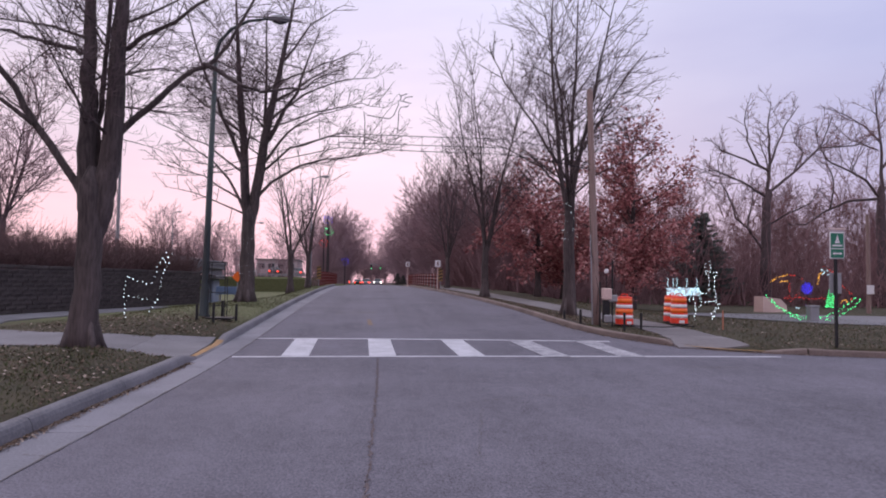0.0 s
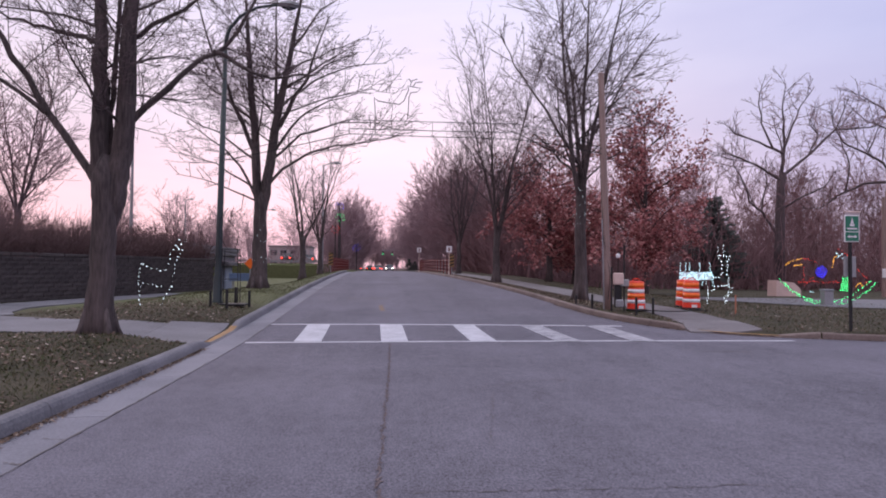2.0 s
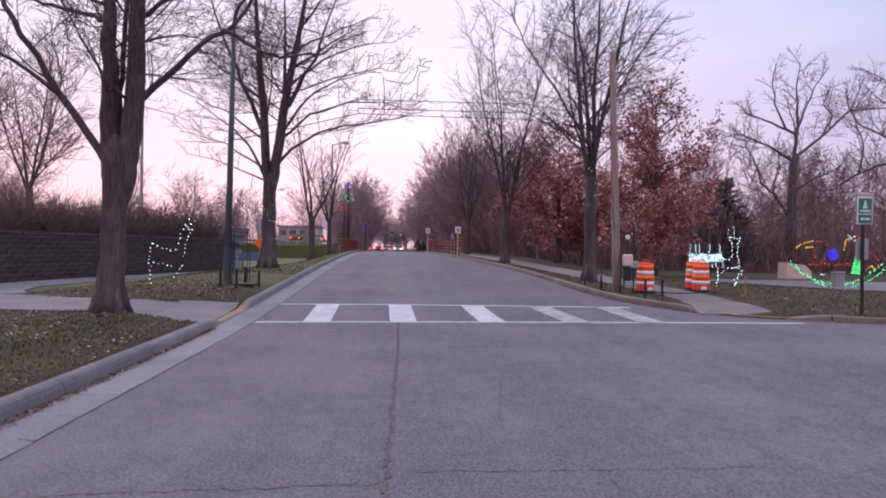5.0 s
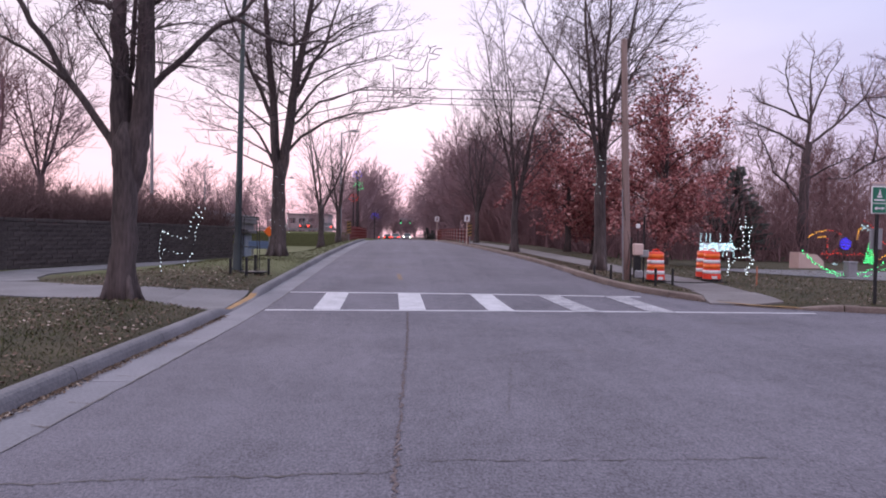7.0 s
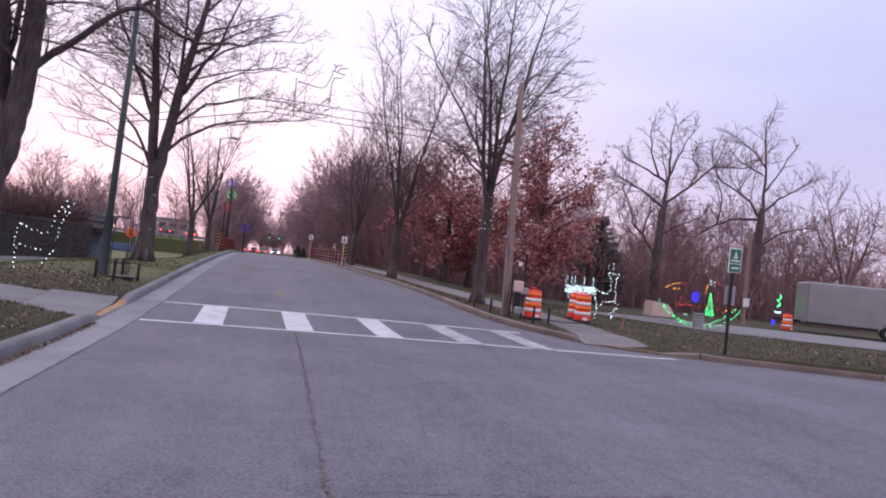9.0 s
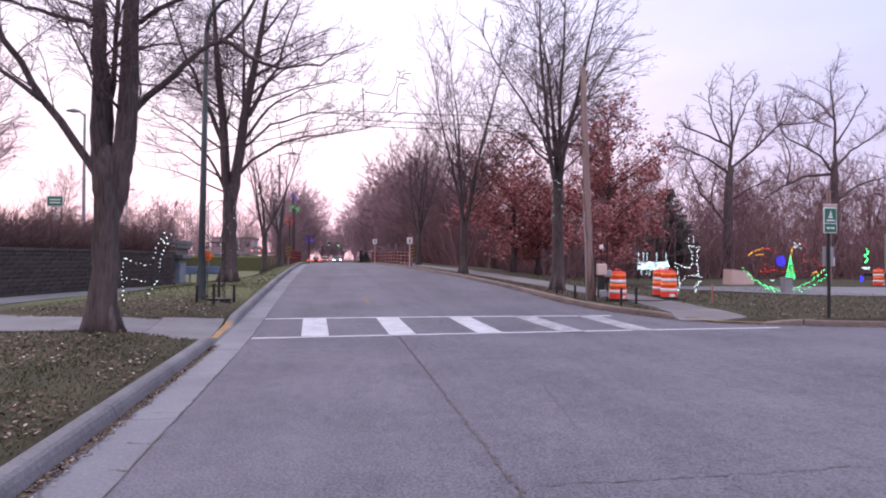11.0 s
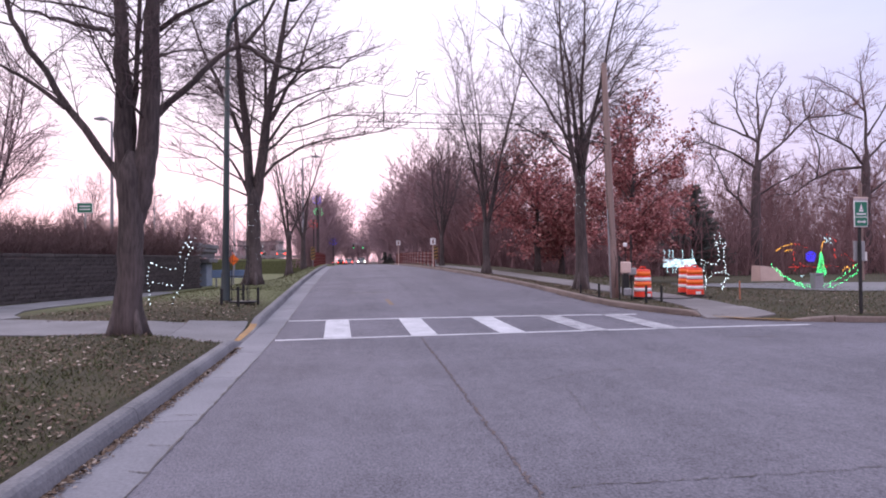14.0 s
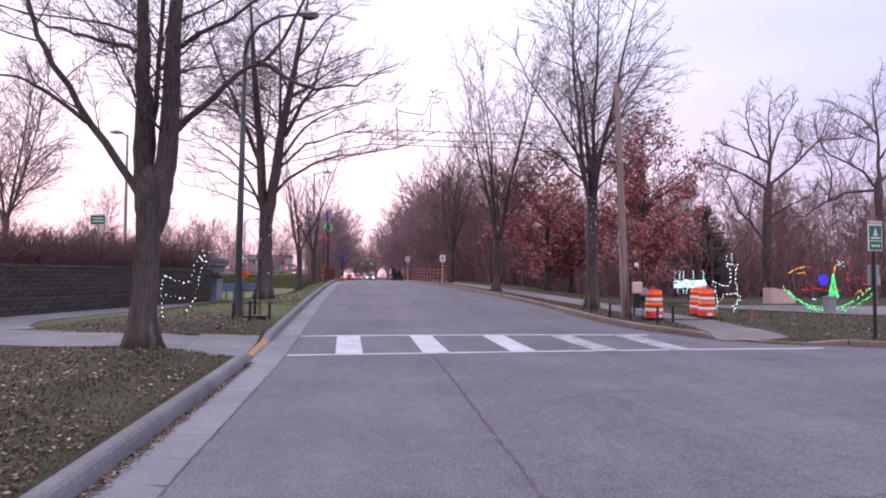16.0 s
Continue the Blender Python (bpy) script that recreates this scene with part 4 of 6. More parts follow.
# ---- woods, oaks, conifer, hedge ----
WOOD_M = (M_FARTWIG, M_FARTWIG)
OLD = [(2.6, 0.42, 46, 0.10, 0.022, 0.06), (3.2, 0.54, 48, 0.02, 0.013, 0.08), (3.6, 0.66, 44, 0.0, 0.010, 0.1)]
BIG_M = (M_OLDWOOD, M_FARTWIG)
bare_tree("woodland_tree", 44, 14.0, 3.2, 0.42, 0, 30, OLD, "old spreading bare tree with thick crooked limbs", on_land(26.6, 43.5), mats=BIG_M, group="old trees", flare=1.2, limbs=[
    ([(0, 0, 2.2), (0.0, 0, 3.5), (0.1, 0, 7.0), (0.3, 0, 7.9)], 0.33, 0.19), ([(0.15, 0, 7.2), (0.4, 0.1, 9.3), (0.5, 0.2, 11.0), (0.3, 0.1, 12.4), (0.5, 0, 14.0)], 0.145, 0.02),
    ([(0.1, 0, 7.2), (0.4, 0, 7.8), (1.7, -0.3, 8.9), (3.6, -0.6, 10.8), (6.1, -0.8, 11.0), (7.4, -0.8, 11.9)], 0.132, 0.024),
    ([(0.3, 0, 9.2), (-1.2, 0.4, 10.0), (-2.8, 0.7, 10.6), (-3.5, 0.8, 11.5)], 0.099, 0.018),
    ([(0.1, 0, 7.4), (-1.4, -0.5, 8.0), (-2.4, -0.8, 8.4), (-4.2, -1.2, 8.9), (-5.4, -1.4, 8.6)], 0.106, 0.018),
    ([(0.4, 0, 9.7), (1.3, 0.5, 11.3), (2.1, 0.8, 12.7), (3.2, 1.0, 14.1)], 0.0924, 0.018),
    ([(0.0, 0, 3.2), (-0.4, 0.1, 4.2), (-1.0, 0.3, 5.2), (-1.8, 0.5, 5.9), (-2.2, 0.6, 7.3), (-2.8, 0.7, 8.4), (-2.9, 0.9, 10.0)], 0.112, 0.024),
    ([(-1.1, 0.3, 5.3), (-0.4, 0.8, 7.3), (-0.2, 1.2, 8.9)], 0.066, 0.018), ([(-0.4, 0.1, 9.6), (-1.4, -0.3, 11.2), (-1.8, -0.6, 12.5), (-1.6, -0.7, 13.7)], 0.0792, 0.018),
    ([(1.9, -0.3, 9.1), (2.7, -0.2, 10.5), (2.3, 0.2, 11.3), (3.0, 0.3, 12.8)], 0.066, 0.018), ([(3.6, -0.6, 10.8), (4.4, -0.3, 12.0), (5.0, 0, 13.4)], 0.0594, 0.018),
    ([(0.1, 0, 5.4), (1.3, -0.6, 6.3), (2.6, -1.0, 6.9), (3.4, -1.2, 8.2)], 0.0726, 0.018), ([(0.3, 0, 8.6), (0.9, 1.4, 10.4), (1.0, 2.4, 12.4)], 0.0792, 0.018)])
bare_tree("woodland_tree", 45, 16.0, 3.4, 0.46, 0, 30, OLD, "old spreading bare tree with long sagging limbs", on_land(37.2, 46.0), mats=BIG_M, group="old trees", flare=1.2, limbs=[
    ([(0, 0, 2.4), (0.0, 0, 3.8), (0.0, 0, 8.0), (0.1, 0, 8.8)], 0.35, 0.20), ([(0.0, 0, 8.2), (0.2, 0.1, 10.5), (0.1, 0.1, 12.6), (-0.3, 0, 14.7), (-0.3, 0, 16.0)], 0.148, 0.02),
    ([(0.0, 0, 7.8), (-0.4, 0, 8.3), (-1.3, -0.3, 9.1), (-3.0, -0.7, 9.7), (-4.8, -1.0, 10.3), (-5.7, -1.1, 11.4), (-5.9, -1.1, 12.8)], 0.125, 0.024),
    ([(0.0, 0, 7.9), (-2.2, 0.6, 7.7), (-4.0, 0.9, 6.8), (-5.3, 1.1, 5.9), (-6.6, 1.2, 5.9)], 0.119, 0.024),
    ([(0.1, 0, 12.0), (-0.8, 0.4, 13.3), (-2.2, 0.7, 14.2), (-3.4, 0.8, 14.8)], 0.0792, 0.018), ([(-2.8, -0.7, 9.6), (-2.1, -0.3, 10.8), (-1.2, 0, 12.2)], 0.066, 0.018),
    ([(-3.5, 0.8, 7.0), (-3.0, 0.9, 9.1), (-3.7, 1.0, 11.2), (-3.2, 1.0, 12.9)], 0.0726, 0.018), ([(0.1, 0, 8.4), (1.8, 0.4, 9.8), (3.9, 0.8, 10.8), (5.6, 1.0, 12.0)], 0.119, 0.024),
    ([(0.1, 0, 5.8), (1.6, -0.6, 7.0), (3.6, -1.0, 7.6), (5.2, -1.2, 8.6)], 0.099, 0.018), ([(0.2, 0, 10.2), (1.2, -0.5, 12.2), (2.2, -0.9, 14.2)], 0.0858, 0.018), ([(-0.2, 0, 11.5), (-1.6, 1.0, 12.4), (-2.6, 1.8, 14.0)], 0.066, 0.018)])
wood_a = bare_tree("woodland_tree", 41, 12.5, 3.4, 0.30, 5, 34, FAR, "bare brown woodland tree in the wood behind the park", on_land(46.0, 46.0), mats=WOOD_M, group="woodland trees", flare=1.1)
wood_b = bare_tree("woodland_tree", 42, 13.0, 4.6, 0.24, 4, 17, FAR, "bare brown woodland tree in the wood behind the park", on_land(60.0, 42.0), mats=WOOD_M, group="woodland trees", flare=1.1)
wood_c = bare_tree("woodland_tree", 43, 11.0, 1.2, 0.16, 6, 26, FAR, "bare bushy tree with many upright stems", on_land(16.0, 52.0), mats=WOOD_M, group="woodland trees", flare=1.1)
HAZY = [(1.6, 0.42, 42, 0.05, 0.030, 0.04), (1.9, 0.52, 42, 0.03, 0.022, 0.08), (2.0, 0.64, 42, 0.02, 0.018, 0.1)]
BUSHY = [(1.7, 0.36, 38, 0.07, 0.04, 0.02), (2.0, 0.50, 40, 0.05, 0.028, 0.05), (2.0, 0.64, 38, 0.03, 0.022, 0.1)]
# wood_d, wood_f and the crown of wood_e have the haze in their twig colour
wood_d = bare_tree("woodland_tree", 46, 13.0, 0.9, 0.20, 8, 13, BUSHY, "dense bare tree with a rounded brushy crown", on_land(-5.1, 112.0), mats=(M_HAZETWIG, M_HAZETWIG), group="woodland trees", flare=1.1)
wood_f = bare_tree("woodland_tree", 48, 12.0, 1.6, 0.18, 6, 20, HAZY, "bare tree with a tall brushy crown, coloured pale for haze", on_land(7.4, 118.0), mats=(M_HAZETWIG, M_HAZETWIG), group="woodland trees", flare=1.1)
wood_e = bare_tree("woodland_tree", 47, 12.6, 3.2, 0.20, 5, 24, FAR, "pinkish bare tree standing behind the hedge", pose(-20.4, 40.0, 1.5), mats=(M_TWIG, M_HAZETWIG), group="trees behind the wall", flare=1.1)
rng = random.Random(9)
for x, y, k, sc in ((31.5, 53, 2, 0.95), (34.5, 51, 2, 0.85), (41, 52, 2, 0.9), (47.5, 51, 2, 0.95), (44, 50, 1, 0.75), (22, 56, 1, 0.7), (36, 56, 1, 0.75), (52, 42, 1, 1.0), (58, 50, 0, 1.1), (13, 62, 1, 1.0), (66, 46, 1, 1.1), (74, 38, 0, 1.1), (10, 46, 2, 0.75), (8.5, 52, 2, 0.95), (11, 58, 2, 0.9), (8.5, 64, 1, 0.8),
                    (8, 72, 2, 1.0), (9.5, 82, 1, 1.0), (7.6, 92, 2, 1.1), (8, 106, 1, 1.05), (12, 96, 0, 1.0), (8, 124, 2, 1.2), (15, 74, 1, 0.9), (19, 66, 0, 0.8), (28, 60, 1, 0.75), (40, 60, 2, 1.1),
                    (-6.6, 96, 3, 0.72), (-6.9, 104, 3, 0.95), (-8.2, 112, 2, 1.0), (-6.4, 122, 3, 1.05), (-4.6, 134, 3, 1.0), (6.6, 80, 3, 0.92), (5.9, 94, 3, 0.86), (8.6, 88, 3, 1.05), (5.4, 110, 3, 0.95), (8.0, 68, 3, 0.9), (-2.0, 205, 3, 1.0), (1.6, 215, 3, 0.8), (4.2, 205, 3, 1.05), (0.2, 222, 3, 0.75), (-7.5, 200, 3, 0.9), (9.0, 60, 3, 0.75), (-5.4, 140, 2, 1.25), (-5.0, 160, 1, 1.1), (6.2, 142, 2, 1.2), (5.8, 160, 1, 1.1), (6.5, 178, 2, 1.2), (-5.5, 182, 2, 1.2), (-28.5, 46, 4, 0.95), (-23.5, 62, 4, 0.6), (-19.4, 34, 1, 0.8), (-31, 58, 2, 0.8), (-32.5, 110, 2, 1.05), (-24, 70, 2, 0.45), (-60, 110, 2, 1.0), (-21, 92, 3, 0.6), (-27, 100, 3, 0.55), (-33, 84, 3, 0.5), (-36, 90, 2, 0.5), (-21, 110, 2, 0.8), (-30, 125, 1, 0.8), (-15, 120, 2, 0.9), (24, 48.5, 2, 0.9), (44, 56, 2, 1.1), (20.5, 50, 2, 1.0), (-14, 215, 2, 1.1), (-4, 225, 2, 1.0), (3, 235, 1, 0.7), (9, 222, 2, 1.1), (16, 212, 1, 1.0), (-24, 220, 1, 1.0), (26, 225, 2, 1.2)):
    # from 78 m on, the paler tree coloured for haze takes over
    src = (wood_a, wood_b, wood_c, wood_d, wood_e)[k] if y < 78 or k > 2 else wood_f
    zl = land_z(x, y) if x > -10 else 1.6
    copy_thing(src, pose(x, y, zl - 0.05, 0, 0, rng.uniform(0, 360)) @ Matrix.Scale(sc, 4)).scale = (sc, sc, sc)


def leafy(name, seed, height, width, trunk_h, n, at, label, leaf=0.165):
    rng = random.Random(seed)
    wood, twig, leaves = Shape(), Shape(), Shape()
    wood.tube([(0, 0, -0.1), (0.05, 0, 0.6), (0, 0.03, trunk_h), (0.05, 0, height * 0.55), (0, 0, height * 0.9)], [0.24, 0.17, 0.15, 0.09, 0.02], 10)
    tips = []
    for k in range(46):
        z = trunk_h * 0.75 + (height * 0.92 - trunk_h * 0.75) * (k + rng.random()) / 46
        f = (z - trunk_h * 0.75) / (height - trunk_h * 0.75)
        reach = width * 0.5 * (math.sin(math.pi * min(1, 0.22 + f * 0.80)) ** 0.7) * rng.uniform(0.75, 1.1)
        t = rng.uniform(0, 2 * math.pi)
        way = Vector((math.cos(t), math.sin(t), 0.30 + 0.5 * f))
        q = limb_path(rng, (0, 0, z), way, max(0.5, reach), 4, 0.12, 0.02)
        rr = [0.05 * (1 - f * 0.6), 0.04 * (1 - f * 0.6), 0.028, 0.018, 0.01]
        wood.tube(q, rr, 5, cap=False)
        for j in range(8):
            s = rng.uniform(0.8, 4.0)
            i = min(3, int(s))
            p = q[i].lerp(q[i + 1], s - i)
            w = side_way(rng, q[i + 1] - q[i], radians(rng.uniform(25, 75)))
            b = limb_path(rng, p, w, rng.uniform(0.5, 1.2) * width / 5.5, 2, 0.15, 0.03)
            twig.tube(b, [0.012, 0.009, 0.005], 3, cap=False)
            tips.append(b)
    for _ in range(n):
        b = tips[rng.randrange(len(tips))]
        if rng.random() < 0.88 * smooth01((b[0].z - height * 0.42) / (height * 0.4)):
            continue
        i = rng.randrange(2)
        c = b[i].lerp(b[i + 1], rng.random()) + Vector((rng.gauss(0, 0.13), rng.gauss(0, 0.13), rng.gauss(-0.04, 0.12)))
        u = Vector((rng.gauss(0, 1), rng.gauss(0, 1), rng.gauss(-0.3, 0.7))).normalized()
        v = u.orthogonal().normalized()
        v.rotate(Matrix.Rotation(rng.uniform(0, 6.28), 3, u))
        h = leaf * rng.uniform(0.6, 1.25)
        leaves.add([c, c + u * h * 0.5 + v * h * 0.32, c + u * h, c + u * h * 0.5 - v * h * 0.32], [(0, 1, 2), (0, 2, 3)])
    ob = thing(name, at, label, "tree")
    part("trunk", wood, M_BARK, ob, smooth=True)
    part("twig_work", twig, M_TWIG, ob)
    part("crown", leaves, M_REDLEAF, ob, "clinging russet leaves")
    return ob


leafy("oak_tree", 51, 7.3, 7.2, 1.6, 24000, on_land(8.9, 36.0), "russet oak tree holding its dry leaves")
leafy("oak_tree", 52, 9.4, 7.6, 1.4, 30000, on_land(12.6, 32.0), "tall russet oak tree holding its dry leaves")
leafy("oak_tree", 53, 5.6, 4.2, 1.2, 9000, on_land(10.9, 38.0), "smaller russet oak behind two others")

# conifer
cz = Shape()
cn = Shape()
rng = random.Random(61)
cz.tube([(0, 0, 0), (0, 0, 5.6)], [0.12, 0.02], 8)
for k in range(130):
    z = 0.5 + 4.9 * (k + rng.random()) / 130
    t = rng.uniform(0, 6.283)
    L = (5.9 - z) * 0.42 * rng.uniform(0.7, 1.15) + 0.15
    q = limb_path(rng, (0, 0, z), (math.cos(t), math.sin(t), 0.12), L, 3, 0.08, -0.02)
    cz.tube(q, [0.02, 0.014, 0.01, 0.005], 4, cap=False)
    for j in range(int(40 + 60 * L)):
        s = rng.uniform(0.2, 3)
        i = min(2, int(s))
        p = q[i].lerp(q[i + 1], s - i)
        u = side_way(rng, q[i + 1] - q[i], radians(rng.uniform(20, 70))) * rng.uniform(0.10, 0.30)
        v = u.orthogonal().normalized() * 0.035
        cn.add([p - v, p + v, p + u], [(0, 1, 2)])
con = thing("pine_tree", pose(21.9, 43.3, 0.28) @ Matrix.Scale(1.12, 4), "small dark green conifer at the wood's edge", "tree")
part("trunk", cz, M_BARK, con)
part("crown", cn, M_NEEDLE, con, "dark green needles")
for x, y, sc in ((3.4, 88.0, 0.30), (4.3, 92.0, 0.26)):
    copy_thing(con, pose(x, y, road_z(y))).scale = (sc * 1.2, sc * 1.2, sc)


def thicket(seed, spots, lo, hi, r, fork=3, lean=0.25):
    """Many thin upright stems, each with a few side shoots."""
    rng = random.Random(seed)
    s = Shape()
    for x, y, z in spots:
        h = rng.uniform(lo, hi)
        q = limb_path(rng, (x, y, z - 0.1), (rng.gauss(0, lean), rng.gauss(0, lean), 1), h, 3, 0.12, 0.03)
        s.tube(q, [r, r * 0.8, r * 0.6, r * 0.3], 3, cap=False)
        for _ in range(fork):
            i = rng.randrange(0, 3)
            p = q[i].lerp(q[i + 1], rng.random())
            b = limb_path(rng, p, side_way(rng, q[i + 1] - q[i], radians(rng.uniform(25, 60))), h * rng.uniform(0.25, 0.5), 2, 0.15, 0.05)
            s.tube(b, [r * 0.6, r * 0.45, r * 0.25], 3, cap=False)
    return s


rng = random.Random(71)
spots = [(rng.uniform(0, wlen), 0.15 + 2.8 * rng.random() ** 1.2, 1.7) for _ in range(5400)]
solo("hedge", thicket(72, spots, 0.7, 1.65, 0.0125, 3, 0.42), M_HEDGE, w_at, "dense leafless brown hedge along the wall top", "hedge", kind="stuff")
spots = []
for _ in range(4600):
    f = rng.random()
    x = 7.5 + 90 * f ** 1.5
    y = 44 + 16 * rng.random() - 10 * f + (12 if x < 11 else 0) * rng.random()
    spots.append((x, y, land_z(x, y)))
spots += [(9 + 75 * rng.random() ** 1.2, rng.uniform(56, 68), 0.4) for _ in range(2600)]
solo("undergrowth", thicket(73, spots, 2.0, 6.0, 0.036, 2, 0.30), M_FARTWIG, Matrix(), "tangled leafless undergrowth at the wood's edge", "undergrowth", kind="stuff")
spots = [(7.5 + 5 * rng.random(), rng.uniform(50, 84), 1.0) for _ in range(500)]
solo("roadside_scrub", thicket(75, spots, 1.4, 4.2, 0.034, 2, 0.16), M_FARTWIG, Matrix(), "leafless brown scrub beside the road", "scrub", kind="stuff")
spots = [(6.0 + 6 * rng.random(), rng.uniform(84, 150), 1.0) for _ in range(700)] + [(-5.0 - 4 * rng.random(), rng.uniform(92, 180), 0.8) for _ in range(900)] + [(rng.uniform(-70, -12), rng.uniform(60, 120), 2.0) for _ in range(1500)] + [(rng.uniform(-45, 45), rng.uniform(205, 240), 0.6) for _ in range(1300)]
# scrub further off takes the paler twig colour that stands for haze
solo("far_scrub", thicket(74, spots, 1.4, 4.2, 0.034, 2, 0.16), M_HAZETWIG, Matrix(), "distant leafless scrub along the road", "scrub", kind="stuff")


# ---- the highway overpass and what is seen beside it ----
ov = thing("overpass", Matrix(), "grey concrete highway overpass with a dark opening", "bridge", kind="structure")
part("deck", Shape().box(-40, 38.6, 2.18, -10.5, 50.5, 2.45, 0.04), M_BEAM, ov)
part("parapet", Shape().box(-10.75, 38.4, 2.45, -10.45, 50.6, 2.74, 0.03), M_BEAM, ov)
for x in (-11.0, -13.0, -15.0):
    part("girder", Shape().box(x, 38.8, 1.80, x + 0.35, 50.2, 2.18, 0.03), M_BEAM, ov)
part("bearing_shelf", Shape().box(-24, 47.2, 1.50, -10.4, 50.0, 1.78, 0.04), M_BEAM, ov)
for x in (-10.9, -13.6, -16.3, -19.0):
    part("pier", Shape().box(x - 0.55, 47.7, -0.8, x + 0.2, 49.6, 1.5, 0.05), M_PIER, ov, "blue-grey painted pier")
part("abutment", Shape().box(-24, 37.5, -0.8, -10.6, 39.0, 2.18, 0.05), M_BEAM, ov)
barrier = thing("guard_rail", pose(-9.25, 43.0, 0.35, 0, 0, 2), "blue-grey guard rail below the overpass", "guard rail", kind="structure")
for k in range(3):
    part("post", Shape().box(k * 0.9, 0, -0.7, k * 0.9 + 0.1, 0.1, 0.68), M_GREY, barrier)
part("rail", Shape().box(-0.2, -0.06, 0.22, 2.1, 0.0, 0.70, 0.02), M_STEELBLUE, barrier)
wsign = thing("warning_sign", pose(-8.1, 42.5, land_z(-8.1, 42.5)), "orange diamond warning sign on a post", "road sign")
part("post", Shape().box(-0.03, 0, -0.2, 0.03, 0.05, 2.1), M_GREY, wsign)
part("board", Shape().box(-0.24, -0.02, -0.24, 0.24, 0.0, 0.24, 0.01, pose(0, 0, 1.75, 0, 45, 0)), M_RED_BAND, wsign, "orange reflective board")
hs = thing("highway_sign", pose(-22.9, 60.0, 2.0), "green highway sign with pale edge on a post", "road sign")
part("post", Shape().box(-0.06, 0, -0.5, 0.06, 0.1, 4.4), M_GREY, hs)
part("board", Shape().box(-0.62, -0.05, 3.75, 0.62, 0.0, 4.6, 0.01), M_WHITE, hs)
part("face", Shape().box(-0.57, -0.056, 3.80, 0.57, -0.05, 4.55), M_SIGNGREEN, hs)
for z in (4.05, 4.30):
    part("text_bar", Shape().box(-0.42, -0.062, z - 0.05, 0.42, -0.056, z + 0.05), M_WHITE, hs)


def tall_lamp(at, h, arm):
    ob = thing("highway_lamp", at, "tall grey highway lamp on a slim pole", "street lamp", "highway lamps")
    part("pole", Shape().lathe([(0.11, -0.5), (0.10, 0.5), (0.055, h)], 10), M_GREY, ob)
    part("arm", Shape().tube([(0, 0, h - 0.1), (arm * 0.5, 0, h + 0.1), (arm, 0, h + 0.12)], 0.04, 6), M_GREY, ob)
    part("lamp_head", Shape().tube([(arm - 0.35, 0, h + 0.12), (arm, 0, h + 0.14), (arm + 0.3, 0, h + 0.1)], [0.05, 0.12, 0.05], 8), M_GREY, ob)
    return ob


tall_lamp(pose(-13.2, 37.0, 1.6), 7.2, -0.5)
tall_lamp(pose(-27, 95, 2.0), 8.5, 0.8)
tall_lamp(pose(-14.2, 80, 1.0), 7.0, 1.4)
tall_lamp(pose(-4.6, 52, 1.0), 8.3, 1.0)

# far building with windows
bld = thing("office_building", pose(-22, 172, 0.5), "low brown office building with rows of windows", "building")
part("wall", Shape().box(-6.5, 0, 0, 3.5, 12, 6.0), M_BUILD, bld)
part("roof", Shape().box(-6.8, -0.3, 6.0, 3.8, 12.3, 6.4), M_BEAM, bld)
for k in range(4):
    for z in (1.4, 3.9):
        w = part("window", Shape().box(-6.1 + k * 2.4, -0.08, z, -4.4 + k * 2.4, -0.0, z + 1.4, 0.02), M_GREY, bld)
        part("pane", Shape().box(-6.0 + k * 2.4, -0.12, z + 0.1, -4.5 + k * 2.4, -0.08, z + 1.3), M_PANE, w)


# ---- bridge rails on the crest ----
def bridge_rail(name, fx, y0, y1, n):
    ob = thing(name, Matrix(), "dark red steel bridge railing with striped end marker", "railing")
    line = [(fx(y), y, road_z(y)) for y in (y0 + (y1 - y0) * k / n for k in range(n + 1))]
    for x, y, z in line:
        part("post", Shape().box(x - 0.05, y - 0.05, z, x + 0.05, y + 0.05, z + 1.18, 0.01), M_RUST, ob)
    for h in (0.3, 0.55, 0.80, 1.05):
        part("rail", Shape().tube([(x, y, z + h) for x, y, z in line], 0.035, 6), M_RUST, ob)
    return ob


def hazard_board(x, y):
    ob = thing("hazard_marker", pose(x, y, road_z(y) + 0.1), "black and yellow striped bridge marker", "road sign", "hazard markers")
    part("post", Shape().box(-0.03, 0.02, -0.2, 0.03, 0.07, 1.0), M_GREY, ob)
    part("board", Shape().box(-0.16, 0, 0.55, 0.16, 0.02, 1.45, 0.005), M_YELLOW, ob)
    for k in range(4):
        part("stripe", Shape().add([(-0.155, -0.006, 0.60 + 0.22 * k), (0.155, -0.006, 0.70 + 0.22 * k), (0.155, -0.006, 0.80 + 0.22 * k), (-0.155, -0.006, 0.70 + 0.22 * k)], [(0, 1, 2, 3)]), M_BLACK, ob)


bridge_rail("bridge_railing", lambda y: right_x(y) + 0.55, 47.4, 74.0, 16)
bridge_rail("bridge_railing", lambda y: -3.75, 50.0, 74.0, 14)
hazard_board(4.78, 47.1)
hazard_board(-3.75, 49.4)


def small_sign(x, y, h):
    ob = thing("street_sign", on_land(x, y), "small white sign on a pale metal post", "road sign", "white signs")
    part("post", Shape().box(-0.03, 0, -0.2, 0.03, 0.04, h), M_PINKBACK, ob)
    part("board", Shape().box(-0.19, -0.02, h - 0.42, 0.19, 0.0, h + 0.02, 0.01), M_WHITE, ob)
    part("text_bar", Shape().box(-0.05, -0.026, h - 0.34, 0.05, -0.02, h - 0.08), M_RUST, ob)


small_sign(4.52, 46.4, 1.95)
small_sign(3.35, 63.0, 2.15)


